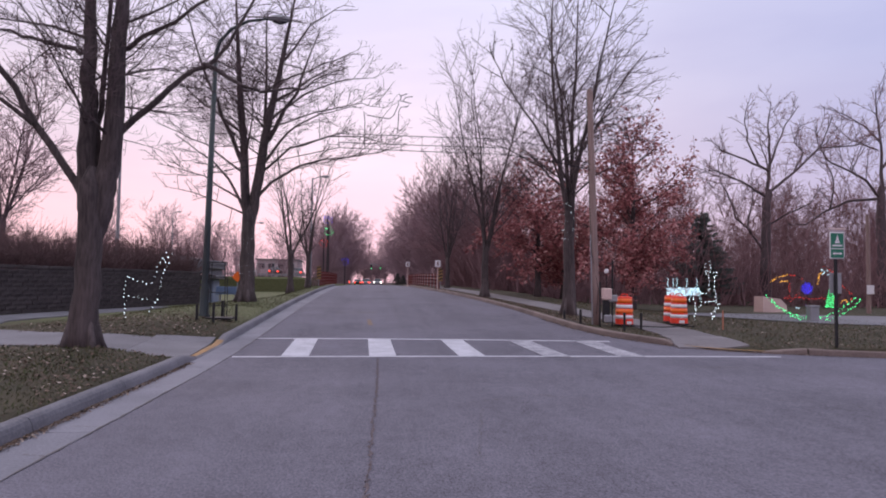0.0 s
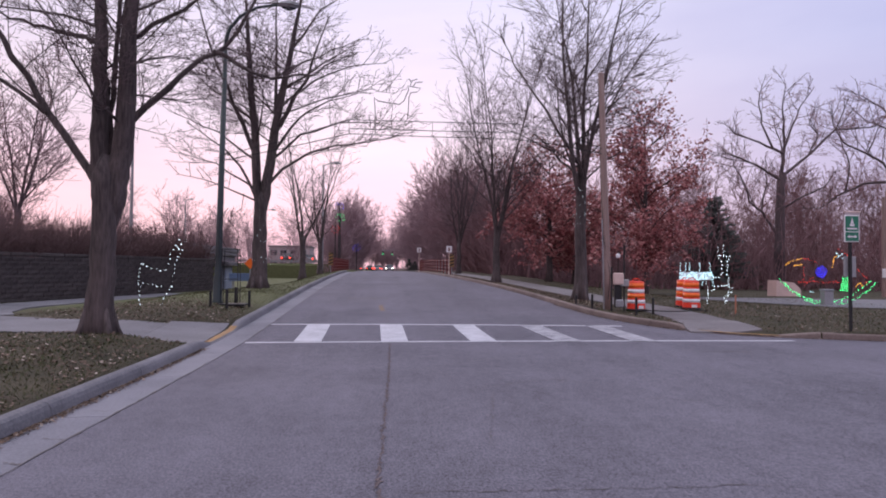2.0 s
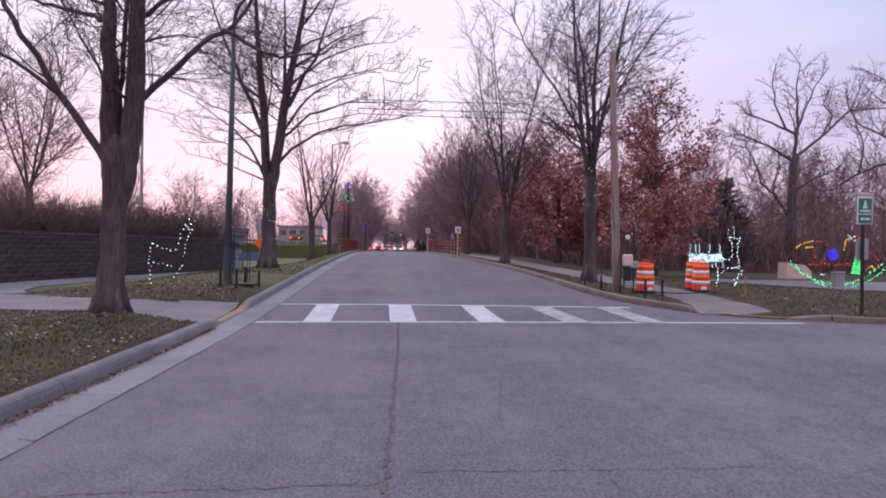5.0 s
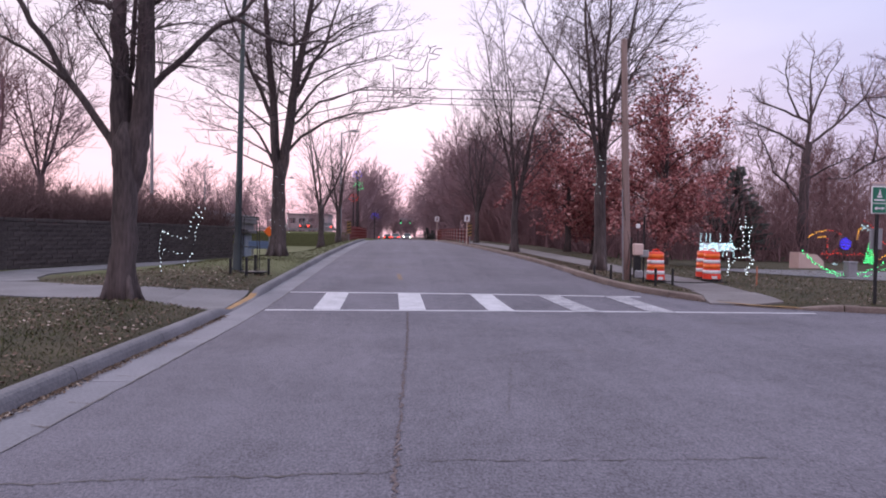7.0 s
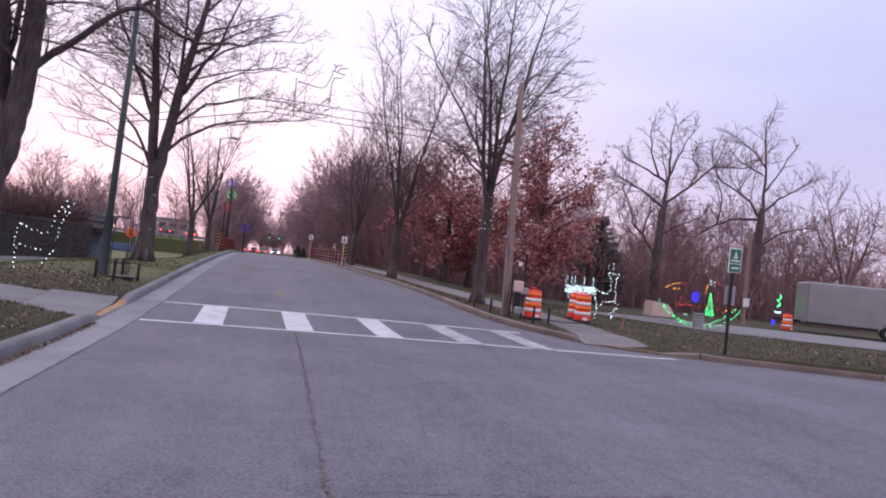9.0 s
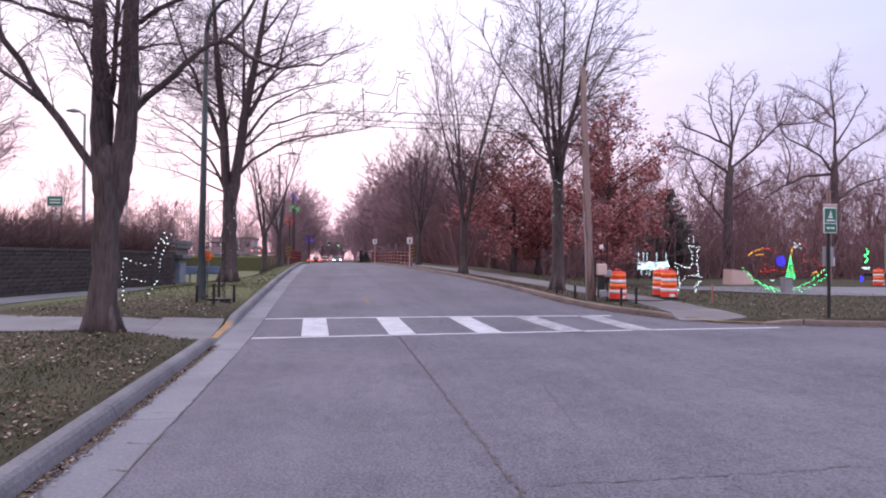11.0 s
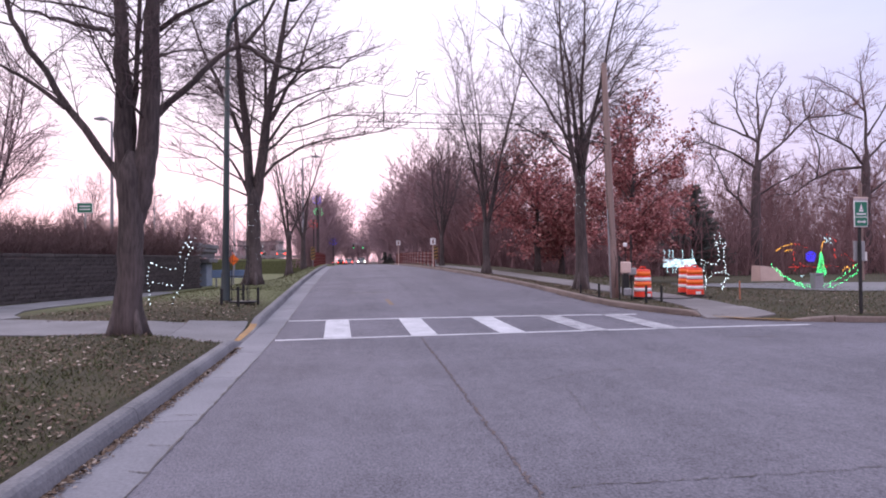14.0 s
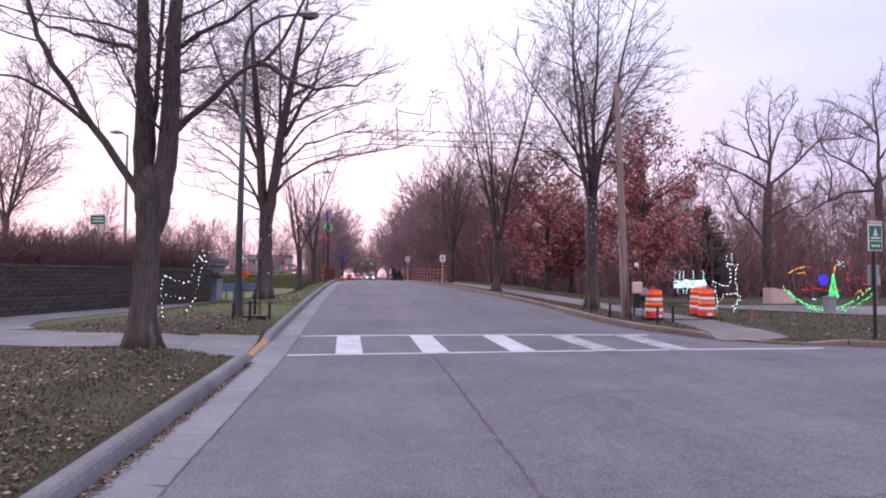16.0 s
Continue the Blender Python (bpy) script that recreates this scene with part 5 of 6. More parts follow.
# ---- light figures ----
def string_lights(parent, lines, gap, r, mat, wire=0.008, jitter=0.0, seed=1):
    """A wire frame along each line with small lamps on it."""
    rng = random.Random(seed)
    w, b = Shape(), Shape()
    for line in lines:
        pts = [Vector(p) for p in line]
        w.tube(pts, wire, 4, cap=False)
        for i in range(len(pts) - 1):
            L = (pts[i + 1] - pts[i]).length
            n = max(1, int(L / gap))
            for k in range(n):
                p = pts[i].lerp(pts[i + 1], (k + 0.5) / n)
                b.bulb(p + Vector((rng.gauss(0, jitter), rng.gauss(0, jitter * 0.5), rng.gauss(0, jitter))), r * rng.uniform(0.75, 1.25))
    part("wire_frame", w, M_BLACK, parent, "thin black wire")
    tagged(part("light_string", b, mat, parent), kind="stuff")


def deer_figure(at, mat, label, scale=1.0, bulb=0.014):
    ob = thing("deer_light", at @ Matrix.Scale(scale, 4), label, "light figure", "deer lights")
    ob.scale = (scale, scale, scale)
    string_lights(ob, [[(0.0, 0, 0.02), (0.0, 0, 0.55), (-0.06, 0, 0.60), (0.0, 0, 1.0), (0.02, 0, 1.1)], [(0.02, 0, 1.1), (0.2, 0, 0.98), (0.55, 0, 0.88), (0.66, 0, 1.0), (0.72, 0, 1.35)], [(0.0, 0, 0.6), (0.15, 0, 0.58), (0.55, 0, 0.52)],
                       [(0.52, 0, 0.02), (0.6, 0, 0.3), (0.72, 0, 0.48), (0.78, 0, 0.7), (0.84, 0, 1.1), (0.88, 0, 1.3), (1.0, 0, 1.36), (0.95, 0, 1.44), (0.72, 0, 1.4)], [(0.78, 0, 1.44), (0.85, 0, 1.62), (0.95, 0, 1.66)], [(0.84, 0, 1.46), (1.0, 0, 1.58), (1.1, 0, 1.68)]], 0.10, bulb, mat, jitter=0.012)
    return ob


deer_figure(on_land(-5.92, 17.5), G_WHITE, "deer outline of white fairy lights on wire")
d2 = thing("deer_light", pose(10.83, 22.0, land_z(11.1, 22.0)), "upright deer outline of white fairy lights on wire", "light figure", "deer lights")
string_lights(d2, [[(x, 0, z) for x, z in line] for line in (
    [(0.46, 1.0), (0.45, 1.25), (0.46, 1.5), (0.30, 1.58), (0.36, 1.64), (0.46, 1.62), (0.73, 1.60), (0.62, 1.5), (0.65, 1.0), (0.69, 0.63), (0.77, 0.6), (0.85, 0.5), (0.72, 0.4), (0.56, 0.28), (0.54, 0.0)],
    [(0.36, 1.64), (0.30, 1.82), (0.36, 1.96)], [(0.48, 1.62), (0.51, 1.82), (0.46, 2.0)], [(-0.16, 1.06), (0.0, 0.95), (0.27, 0.88), (0.46, 1.0)], [(0.27, 0.63), (0.5, 0.62), (0.77, 0.6), (0.69, 0.48), (0.62, 0.1)],
    [(-0.16, 1.06), (-0.1, 0.7), (-0.04, 0.34), (-0.06, 0.0)], [(-0.04, 0.34), (0.27, 0.63)])], 0.085, 0.019, G_WHITE, jitter=0.018)

# deer on a truss hung between lamp and pole
ban = thing("overhead_display", Matrix(), "unlit wire deer on a truss hung over the road", "light figure")
B0, B1, BY = -0.95, 3.5, 18.4
for z, zz in ((5.40, 5.42), (5.16, 5.18), (5.02, 5.0)):
    part("chord", Shape().tube([(B0, BY, z), ((B0 + B1) / 2, BY, (z + zz) / 2 - 0.01), (B1, BY, zz)], 0.010, 6), M_BLACK, ban)
for k in range(9):
    x = B0 + (B1 - B0) * k / 8
    part("strut", Shape().tube([(x, BY, 5.0), (x, BY, 5.41)], 0.006, 5), M_BLACK, ban)
    if k < 8:
        part("strut", Shape().tube([(x, BY, 5.02), (x + (B1 - B0) / 8, BY, 5.40)], 0.004, 5), M_BLACK, ban)
part("cable", Shape().tube([(-4.42, 19.0, 4.45), (-2.8, BY, 4.75), (-1.7, BY, 5.15), (B0, BY, 5.40)], 0.010, 5), M_BLACK, ban, "black suspension cable")
part("cable", Shape().tube([(-4.42, 19.0, 4.30), (-2.6, BY, 4.60), (B0, BY, 5.02)], 0.012, 5), M_BLACK, ban, "black suspension cable")
part("cable", Shape().tube([(B1, BY, 5.42), (4.8, 18.6, 5.30), (6.12, 18.9, 4.9)], 0.010, 5), M_BLACK, ban, "black suspension cable")
part("cable", Shape().tube([(B1, BY, 5.0), (4.8, 18.6, 4.92), (6.12, 18.9, 4.75)], 0.012, 5), M_BLACK, ban, "black suspension cable")
rng = random.Random(4)
for line in ([(-0.26, 5.0), (-0.27, 5.75), (-0.30, 6.02), (-0.2, 5.92), (0.1, 5.88), (0.38, 5.85), (0.5, 5.95), (0.62, 6.25), (0.6, 6.36), (0.72, 6.34), (0.95, 6.30), (0.85, 6.2), (0.68, 6.18), (0.63, 6.05), (0.62, 5.7), (0.60, 5.45)], [(0.66, 6.34), (0.70, 6.5), (0.85, 6.55)], [(0.74, 6.36), (0.82, 6.46), (1.0, 6.48)], [(0.70, 6.45), (0.62, 6.55)], [(0.4, 5.4), (0.55, 5.6), (0.9, 5.45), (0.5, 5.3)]):
    part("deer_wire", Shape().tube([(x, BY, z) for x, z in line], 0.012, 5), M_BLACK, ban)

# ship of lights with its crew on the lawn
ship = thing("ship_light", Matrix.Translation((0, 23.5, 0)), "ship outline of green, red and blue festive lights", "light figure")
hull = [(14.38, 0, 1.10), (14.75, 0, 0.75), (15.2, 0, 0.48), (15.7, 0, 0.33), (16.2, 0, 0.29), (16.8, 0, 0.38), (17.3, 0, 0.62), (17.7, 0, 0.88), (17.95, 0, 1.12)]
string_lights(ship, [hull, [(x, 0.25, z + 0.10) for x, _, z in hull]], 0.08, 0.022, G_GREEN, jitter=0.022)
string_lights(ship, [[(14.4, 0, 1.68), (14.7, 0, 1.86), (15.07, 0, 1.96)], [(14.75, 0, 1.72), (15.1, 0, 1.74)], [(16.25, 0, 1.65), (16.3, 0, 1.95), (16.42, 0, 2.1)], [(17.1, 0, 0.95), (17.3, 0, 1.1), (17.45, 0, 0.95)]], 0.06, 0.022, G_YELLOW, jitter=0.01)
string_lights(ship, [[(15.1, 0, 1.95), (15.45, 0, 1.92), (15.7, 0, 1.78)], [(15.15, 0, 1.7), (15.1, 0, 1.2)], [(14.9, 0, 1.12), (15.6, 0, 1.12), (16.5, 0, 1.14), (17.0, 0, 1.1)], [(16.4, 0, 2.28), (16.55, 0, 2.3), (16.9, 0, 2.0)], [(16.75, 0, 1.8), (16.85, 0, 1.4)], [(17.05, 0, 1.5), (17.3, 0, 1.55), (17.55, 0, 1.3), (17.6, 0, 1.0)], [(15.2, 0, 0.95), (15.5, 0, 1.3)]], 0.085, 0.018, G_RED, jitter=0.02)
string_lights(ship, [[(16.35, 0, 2.2), (16.7, 0, 1.95)], [(16.4, 0, 1.98), (16.65, 0, 2.2)], [(15.35, 0, 0.78), (15.55, 0, 0.75)]], 0.06, 0.022, G_ICE, jitter=0.02)
disc = Shape()
for k in range(190):
    d, a = 0.215 * math.sqrt((k + 0.5) / 190), k * 2.39996
    disc.bulb((15.82 + d * math.cos(a), 0.012 * math.sin(k * 1.7), 1.48 + d * math.sin(a)), 0.0098)
tagged(part("blue_bulbs", disc, G_BLUE, ship, "round cluster of small blue lamps"), kind="stuff")
part("disc_hoop", Shape().tube([(15.82 + 0.22 * math.cos(k * 0.3307), 0.02, 1.48 + 0.22 * math.sin(k * 0.3307)) for k in range(20)], 0.008, 4), M_BLACK, ship)
tree_l = thing("cone_tree_light", Matrix.Translation((27.3, 38.0, land_z(27.3, 38.0))), "small cone tree of green fairy lights", "light figure")
string_lights(tree_l, [[(0.31 * math.cos(k * 0.8) * (1 - k / 84), 0.31 * math.sin(k * 0.8) * (1 - k / 84), 0.08 + k * 0.0175) for k in range(84)]], 0.07, 0.028, G_GREEN)
part("stake", Shape().tube([(0, 0, -0.1), (0, 0, 1.55)], 0.012, 5), M_BLACK, tree_l)

# frame of icy lights like a sleigh
ice = thing("sleigh_light", Matrix.Translation((17.65, 37.5, land_z(17.65, 37.5) - 0.08)), "pale box of icy white lights on legs", "light figure")
part("panel", Shape().box(-0.62, 0.02, 0.62, 0.95, 0.06, 0.98), M_BAGWHITE, ice, "white panel")
rng = random.Random(2)
b = Shape()
for _ in range(150):
    b.bulb((rng.uniform(-0.65, 1.0), rng.uniform(-0.04, 0.0), rng.uniform(0.60, 1.0)), 0.026)
for x in (-0.6, -0.32, -0.15, 0.35, 0.85):
    for k in range(7):
        b.bulb((x + rng.gauss(0, 0.02), 0, 1.05 + 0.06 * k), 0.024)
    for k in range(4):
        b.bulb((x + 0.15 + rng.gauss(0, 0.02), 0, 0.55 - 0.06 * k), 0.024)
tagged(part("light_string", b, G_ICE, ice), kind="stuff")
for x in (-0.6, 0.1, 0.9):
    part("leg", Shape().tube([(x, 0.03, -0.1), (x, 0.03, 0.65)], 0.015, 5), M_BLACK, ice)


ice.scale = (1.22, 1.22, 1.22)

# fairy lights wound on two trunks
def wound(x, y, r, z0, z1, turns, name):
    ob = thing("trunk_lights", on_land(x, y), name, "fairy lights", "trunk lights")
    string_lights(ob, [[(r * math.cos(k * 0.45), r * math.sin(k * 0.45), z0 + (z1 - z0) * k / (turns * 14)) for k in range(turns * 14 + 1)]], 0.42, 0.008, G_WHITE, 0.004, 0.07)


wound(-4.88, 27.6, 0.33, 0.9, 3.2, 7, "white fairy lights wound on a street tree")
wound(6.66, 22.7, 0.235, 2.4, 3.9, 5, "white fairy lights wound on a tall tree")

# ornaments over the far road
for x, y, z, m, nm in ((-3.9, 62, 6.0, G_GREEN, "green"), (-4.05, 62.5, 7.1, G_BLUE, "blue"), (-2.9, 75, 3.7, G_BLUE, "blue"), (-4.3, 61.5, 4.9, G_RED, "red")):
    o = thing("street_ornament", Matrix.Translation((x, y, z)), "small %s festive ring of lights hung on a pole" % nm, "light figure", "street ornaments")
    string_lights(o, [[(0.40 * math.cos(k * 0.7), 0, 0.34 * math.sin(k * 0.7)) for k in range(10)], [(-0.38, 0, 0.3), (0.1, 0, 0.05), (0.42, 0, -0.25)]], 0.10, 0.024, m)
    part("arm", Shape().tube([(0, 0.05, -z + road_z(y)), (0, 0.05, 0.4)], 0.05, 6), M_BLACK, o)


# ---- roadside fittings ----
sign = thing("trail_sign", pose(10.06, 14.12, land_z(10.06, 14.12), 0, 0, 3), "green trail sign with pictogram and arrow on a dark post", "road sign")
part("post", Shape().box(-0.03, 0.0, -0.2, 0.03, 0.05, 2.5, 0.005), M_BLACK, sign)
part("back_board", Shape().box(-0.10, 0.055, 1.98, 0.27, 0.075, 2.58, 0.01), M_BUILD, sign, "brown back of a second board")
part("board_edge", Shape().box(-0.11, 0.05, 2.575, 0.28, 0.08, 2.605, 0.008), M_PINKBACK, sign, "faded pink top edge")
part("board", Shape().box(-0.175, -0.03, 1.93, 0.175, -0.005, 2.51, 0.012), M_WHITE, sign)
part("face", Shape().box(-0.155, -0.036, 2.16, 0.155, -0.03, 2.49), M_SIGNGREEN, sign)
part("face", Shape().box(-0.155, -0.036, 1.95, 0.155, -0.03, 2.14), M_SIGNGREEN, sign)
part("pictogram", Shape().add([(-0.04, -0.041, 2.32), (0.04, -0.041, 2.32), (0.0, -0.041, 2.46)], [(0, 1, 2)]).box(-0.055, -0.041, 2.27, 0.055, -0.037, 2.31), M_WHITE, sign)
part("text_bar", Shape().box(-0.12, -0.041, 2.20, 0.12, -0.037, 2.235), M_WHITE, sign)
part("arrow", Shape().box(-0.07, -0.041, 2.03, 0.07, -0.037, 2.06).add([(-0.12, -0.041, 2.045), (-0.06, -0.041, 2.005), (-0.06, -0.041, 2.085)], [(0, 1, 2)]).add([(0.12, -0.041, 2.045), (0.06, -0.041, 2.085), (0.06, -0.041, 2.005)], [(0, 1, 2)]), M_WHITE, sign)
part("lower_board", Shape().box(-0.13, 0.055, 1.17, 0.17, 0.075, 1.62, 0.01), M_SIGNGREY, sign, "bare metal sign back")

stake = thing("marker_stake", on_land(9.71, 18.25), "slim orange marker stake in the grass", "stake")
part("stake", Shape().box(-0.017, -0.010, -0.1, 0.017, 0.010, 0.52, 0.004), M_STAKE, stake)
ped = thing("utility_pedestal", on_land(15.75, 23.1), "grey plastic utility pedestal on the lawn", "pedestal")
part("body", Shape().box(-0.17, -0.14, -0.05, 0.17, 0.14, 0.52, 0.02), M_GREY, ped)
part("cap", Shape().box(-0.19, -0.16, 0.52, 0.19, 0.16, 0.58, 0.02), M_GREY, ped)
blk = thing("stone_block", on_land(19.6, 31.8, 12), "pale sandstone block at the drive's edge", "stone block")
part("block", Shape().add([(-0.75, -0.3, -0.1), (0.75, -0.3, -0.1), (0.75, 0.3, -0.1), (-0.75, 0.3, -0.1), (-0.73, -0.28, 0.78), (0.35, -0.28, 0.66), (0.35, 0.28, 0.66), (-0.73, 0.28, 0.78), (0.73, -0.28, 0.35), (0.73, 0.28, 0.35)],
     [(3, 2, 1, 0), (4, 5, 6, 7), (5, 8, 9, 6), (0, 1, 8, 5, 4), (2, 3, 7, 6, 9), (3, 0, 4, 7), (1, 2, 9, 8)]), M_PINKBACK, blk)
tp = thing("timber_post", pose(24.6, 31.5, land_z(24.6, 31.5)), "tall weathered timber post with a white notice", "post")
part("post", Shape().lathe([(0.11, -0.2), (0.08, 4.9)], 10), M_WOOD, tp)
part("notice", Shape().box(-0.2, -0.14, 0.95, 0.2, -0.11, 1.4, 0.01), M_WHITE, tp)

# meters and little fence by the timber pole
mt = thing("meter_post", on_land(6.55, 18.75), "electric meter and socket boxes on a frame", "meter box")
part("frame_post", Shape().box(-0.20, 0, -0.1, -0.16, 0.04, 1.25), M_BLACK, mt)
part("frame_post", Shape().box(0.16, 0, -0.1, 0.20, 0.04, 1.85), M_BLACK, mt)
part("meter_box", Shape().box(-0.14, -0.10, 0.75, 0.14, 0.06, 1.08, 0.03), M_PINKBACK, mt, "pale rounded meter box")
part("switch_box", Shape().box(0.05, -0.08, 0.70, 0.30, 0.02, 0.90, 0.02), M_SIGNGREY, mt)
part("lower_box", Shape().box(-0.10, -0.05, 0.12, 0.10, 0.08, 0.75, 0.02), M_BLACK, mt)
part("socket", Shape().box(-0.10, -0.16, 0.12, 0.12, -0.05, 0.34, 0.03), M_GREY, mt)
part("sensor", Shape().box(-0.05, -0.05, 1.50, 0.05, 0.05, 1.62, 0.02), M_WHITE, mt)
part("sensor_rod", Shape().tube([(0, 0, 0.7), (0, 0, 1.5)], 0.012, 6), M_BLACK, mt)


def bollard(x, y, h):
    ob = thing("low_post", on_land(x, y), "short black iron post at the kerb", "post", "low black posts")
    part("post", Shape().lathe([(0.035, -0.1), (0.035, h - 0.02), (0.025, h)], 8), M_BLACK, ob)


for x, y, h in ((6.05, 19.5, 0.42), (6.65, 17.65, 0.48), (7.25, 18.0, 0.45), (5.95, 20.8, 0.30), (-4.33, 17.9, 0.40), (-3.95, 18.0, 0.50), (-3.62, 19.2, 0.45), (-4.05, 19.5, 0.45)):
    bollard(x, y, h)
cbl = thing("ground_cable", Matrix(), "black cable lying over the pavement", "cable")
part("cable", Shape().tube([(7.0 + 0.21 * k, 18.6 + 0.12 * math.sin(k * 0.9), land_z(7.0 + 0.21 * k, 18.6 + 0.12 * math.sin(k * 0.9)) + 0.035) for k in range(11)], 0.015, 6), M_BLACK, cbl)
part("cable", Shape().tube([(5.95, 20.8, land_z(5.95, 20.8) + 0.04), (6.0, 20.0, land_z(6, 20) + 0.03), (6.1, 19.2, land_z(6.1, 19.2) + 0.03)], 0.015, 6), M_BLACK, cbl)
cage = thing("wire_figure", on_land(-4.05, 18.85), "unlit black wire light figure on a base plate", "light figure")
part("base_plate", Shape().box(-0.35, -0.28, 0.0, 0.42, 0.28, 0.05, 0.01), M_BLACK, cage)
for x, y in ((-0.22, -0.15), (0.22, -0.15), (-0.22, 0.15), (0.22, 0.15)):
    part("upright", Shape().tube([(x, y, 0.03), (x, y, 0.7), (x * 0.9, y, 1.5)], 0.011, 5), M_BLACK, cage)
for z in (0.35, 0.7, 1.1, 1.5):
    part("hoop", Shape().tube([(-0.22, -0.15, z), (0.22, -0.15, z), (0.22, 0.15, z), (-0.22, 0.15, z), (-0.22, -0.15, z)], 0.009, 5), M_BLACK, cage)
part("antler", Shape().tube([(0.1, 0, 1.5), (0.2, 0, 1.9), (-0.1, 0, 2.3), (0.25, 0, 2.6), (0.3, 0, 3.0)], 0.010, 5), M_BLACK, cage)
part("antler", Shape().tube([(-0.1, 0, 1.5), (-0.35, 0, 1.9), (-0.3, 0, 2.3), (-0.1, 0, 2.6)], 0.010, 5), M_BLACK, cage)

# ---- trailer, sail banner and boards by the drive ----
tr = thing("cargo_trailer", pose(29.6, 28.4, land_z(29.6, 28.4) + 0.05, 0, 0, -28), "grey enclosed cargo trailer with twin axles", "trailer")
part("body", Shape().box(-3.2, -1.1, 0.45, 3.2, 1.1, 2.55, 0.06), M_TRAILER, tr)
part("edge_trim", Shape().box(-3.22, -1.12, 0.40, 3.22, -1.08, 0.52), M_BLACK, tr)
part("logo_bar", Shape().box(1.0, -1.112, 1.1, 2.4, -1.10, 1.35), M_STEELBLUE, tr)
for x in (0.55, 1.45):
    wh = part("wheel", Shape().tube([(x, -1.16, 0.33), (x, -0.9, 0.33)], 0.34, 18), M_RUBBER, tr)
    part("rim", Shape().tube([(x, -1.18, 0.33), (x, -1.155, 0.33)], 0.18, 14), M_GREY, wh)
part("fender", Shape().tube([(0.1, -1.15, 0.45), (0.3, -1.15, 0.78), (1.7, -1.15, 0.78), (1.9, -1.15, 0.45)], 0.05, 6), M_GREY, tr)
part("hitch", Shape().box(-4.4, -0.06, 0.42, -3.2, 0.06, 0.54), M_BLACK, tr)
flg = thing("sail_banner", pose(23.4, 20.0, land_z(23.4, 20.0), 0, 0, -35), "white sail-shaped banner edged with lights", "banner")
part("pole", Shape().tube([(-0.55, 0, -0.1), (-0.55, 0, 2.4)], 0.02, 6), M_GREY, flg)
part("cloth", Shape().add([(-0.53, -0.012, 0.7), (0.75, -0.012, 0.55), (0.55, -0.012, 1.4), (0.1, -0.012, 2.1), (-0.5, -0.012, 2.3), (-0.53, 0.012, 0.7), (0.75, 0.012, 0.55), (0.55, 0.012, 1.4), (0.1, 0.012, 2.1), (-0.5, 0.012, 2.3)],
     [(0, 1, 2, 3, 4), (9, 8, 7, 6, 5), (0, 5, 6, 1), (1, 6, 7, 2), (2, 7, 8, 3), (3, 8, 9, 4), (4, 9, 5, 0)]), M_BAGWHITE, flg)
string_lights(flg, [[(-0.56, -0.03, 0.7), (-0.53, -0.03, 2.32)], [(-0.53, -0.03, 0.66), (0.78, -0.03, 0.52)]], 0.12, 0.02, G_GREEN)
brd = thing("event_board", pose(25.6, 19.0, land_z(25.6, 19.0), 0, 0, -35), "lime green event board edged with lights", "board")
part("panel", Shape().box(-1.2, -0.02, 0.6, 1.2, 0.03, 2.3, 0.01), M_LIME, brd)
part("text_panel", Shape().box(-0.9, -0.03, 1.75, 1.1, -0.02, 2.1), M_BAGWHITE, brd)
for x in (-1.1, 1.1):
    part("post", Shape().box(x - 0.04, 0.03, -0.2, x + 0.04, 0.1, 2.3), M_GREY, brd)
string_lights(brd, [[(-1.2, -0.04, 2.34), (1.2, -0.04, 2.34)]], 0.10, 0.025, G_GREEN)
sgn = thing("yard_sign", pose(18.4, 16.2, land_z(18.4, 16.2), 0, 0, -40), "white yard sign with red lettering bars", "sign")
part("panel", Shape().box(-0.5, -0.01, 0.12, 0.5, 0.01, 0.78), M_BAGWHITE, sgn)
for z, w in ((0.6, 0.36), (0.45, 0.4), (0.3, 0.3)):
    part("text_bar", Shape().box(-w, -0.016, z - 0.04, w, -0.01, z + 0.04), M_RUST, sgn)
for x in (-0.3, 0.3):
    part("leg", Shape().tube([(x, 0, -0.1), (x, 0, 0.15)], 0.008, 5), M_GREY, sgn)
elf = thing("elf_light", pose(27.6, 32.4, land_z(27.6, 32.4)), "small standing figure of green, white and blue lights", "light figure")
string_lights(elf, [[(-0.12, 0, 1.1), (0.15, 0, 1.3), (-0.1, 0, 1.5), (0.1, 0, 1.7), (0.0, 0, 1.9)]], 0.07, 0.045, G_GREEN, jitter=0.03)
string_lights(elf, [[(-0.3, 0, 0.85), (0.25, 0, 0.88)], [(-0.2, 0, 0.8), (0.2, 0, 0.8)]], 0.08, 0.04, G_ICE)
string_lights(elf, [[(-0.4, 0, 0.1), (-0.15, 0, 0.3), (-0.4, 0, 0.4), (-0.2, 0, 0.15)]], 0.07, 0.045, G_BLUE)
copy_thing(d0, pose(25.2, 29.0, land_z(25.2, 29.0), 0, 0, 20))

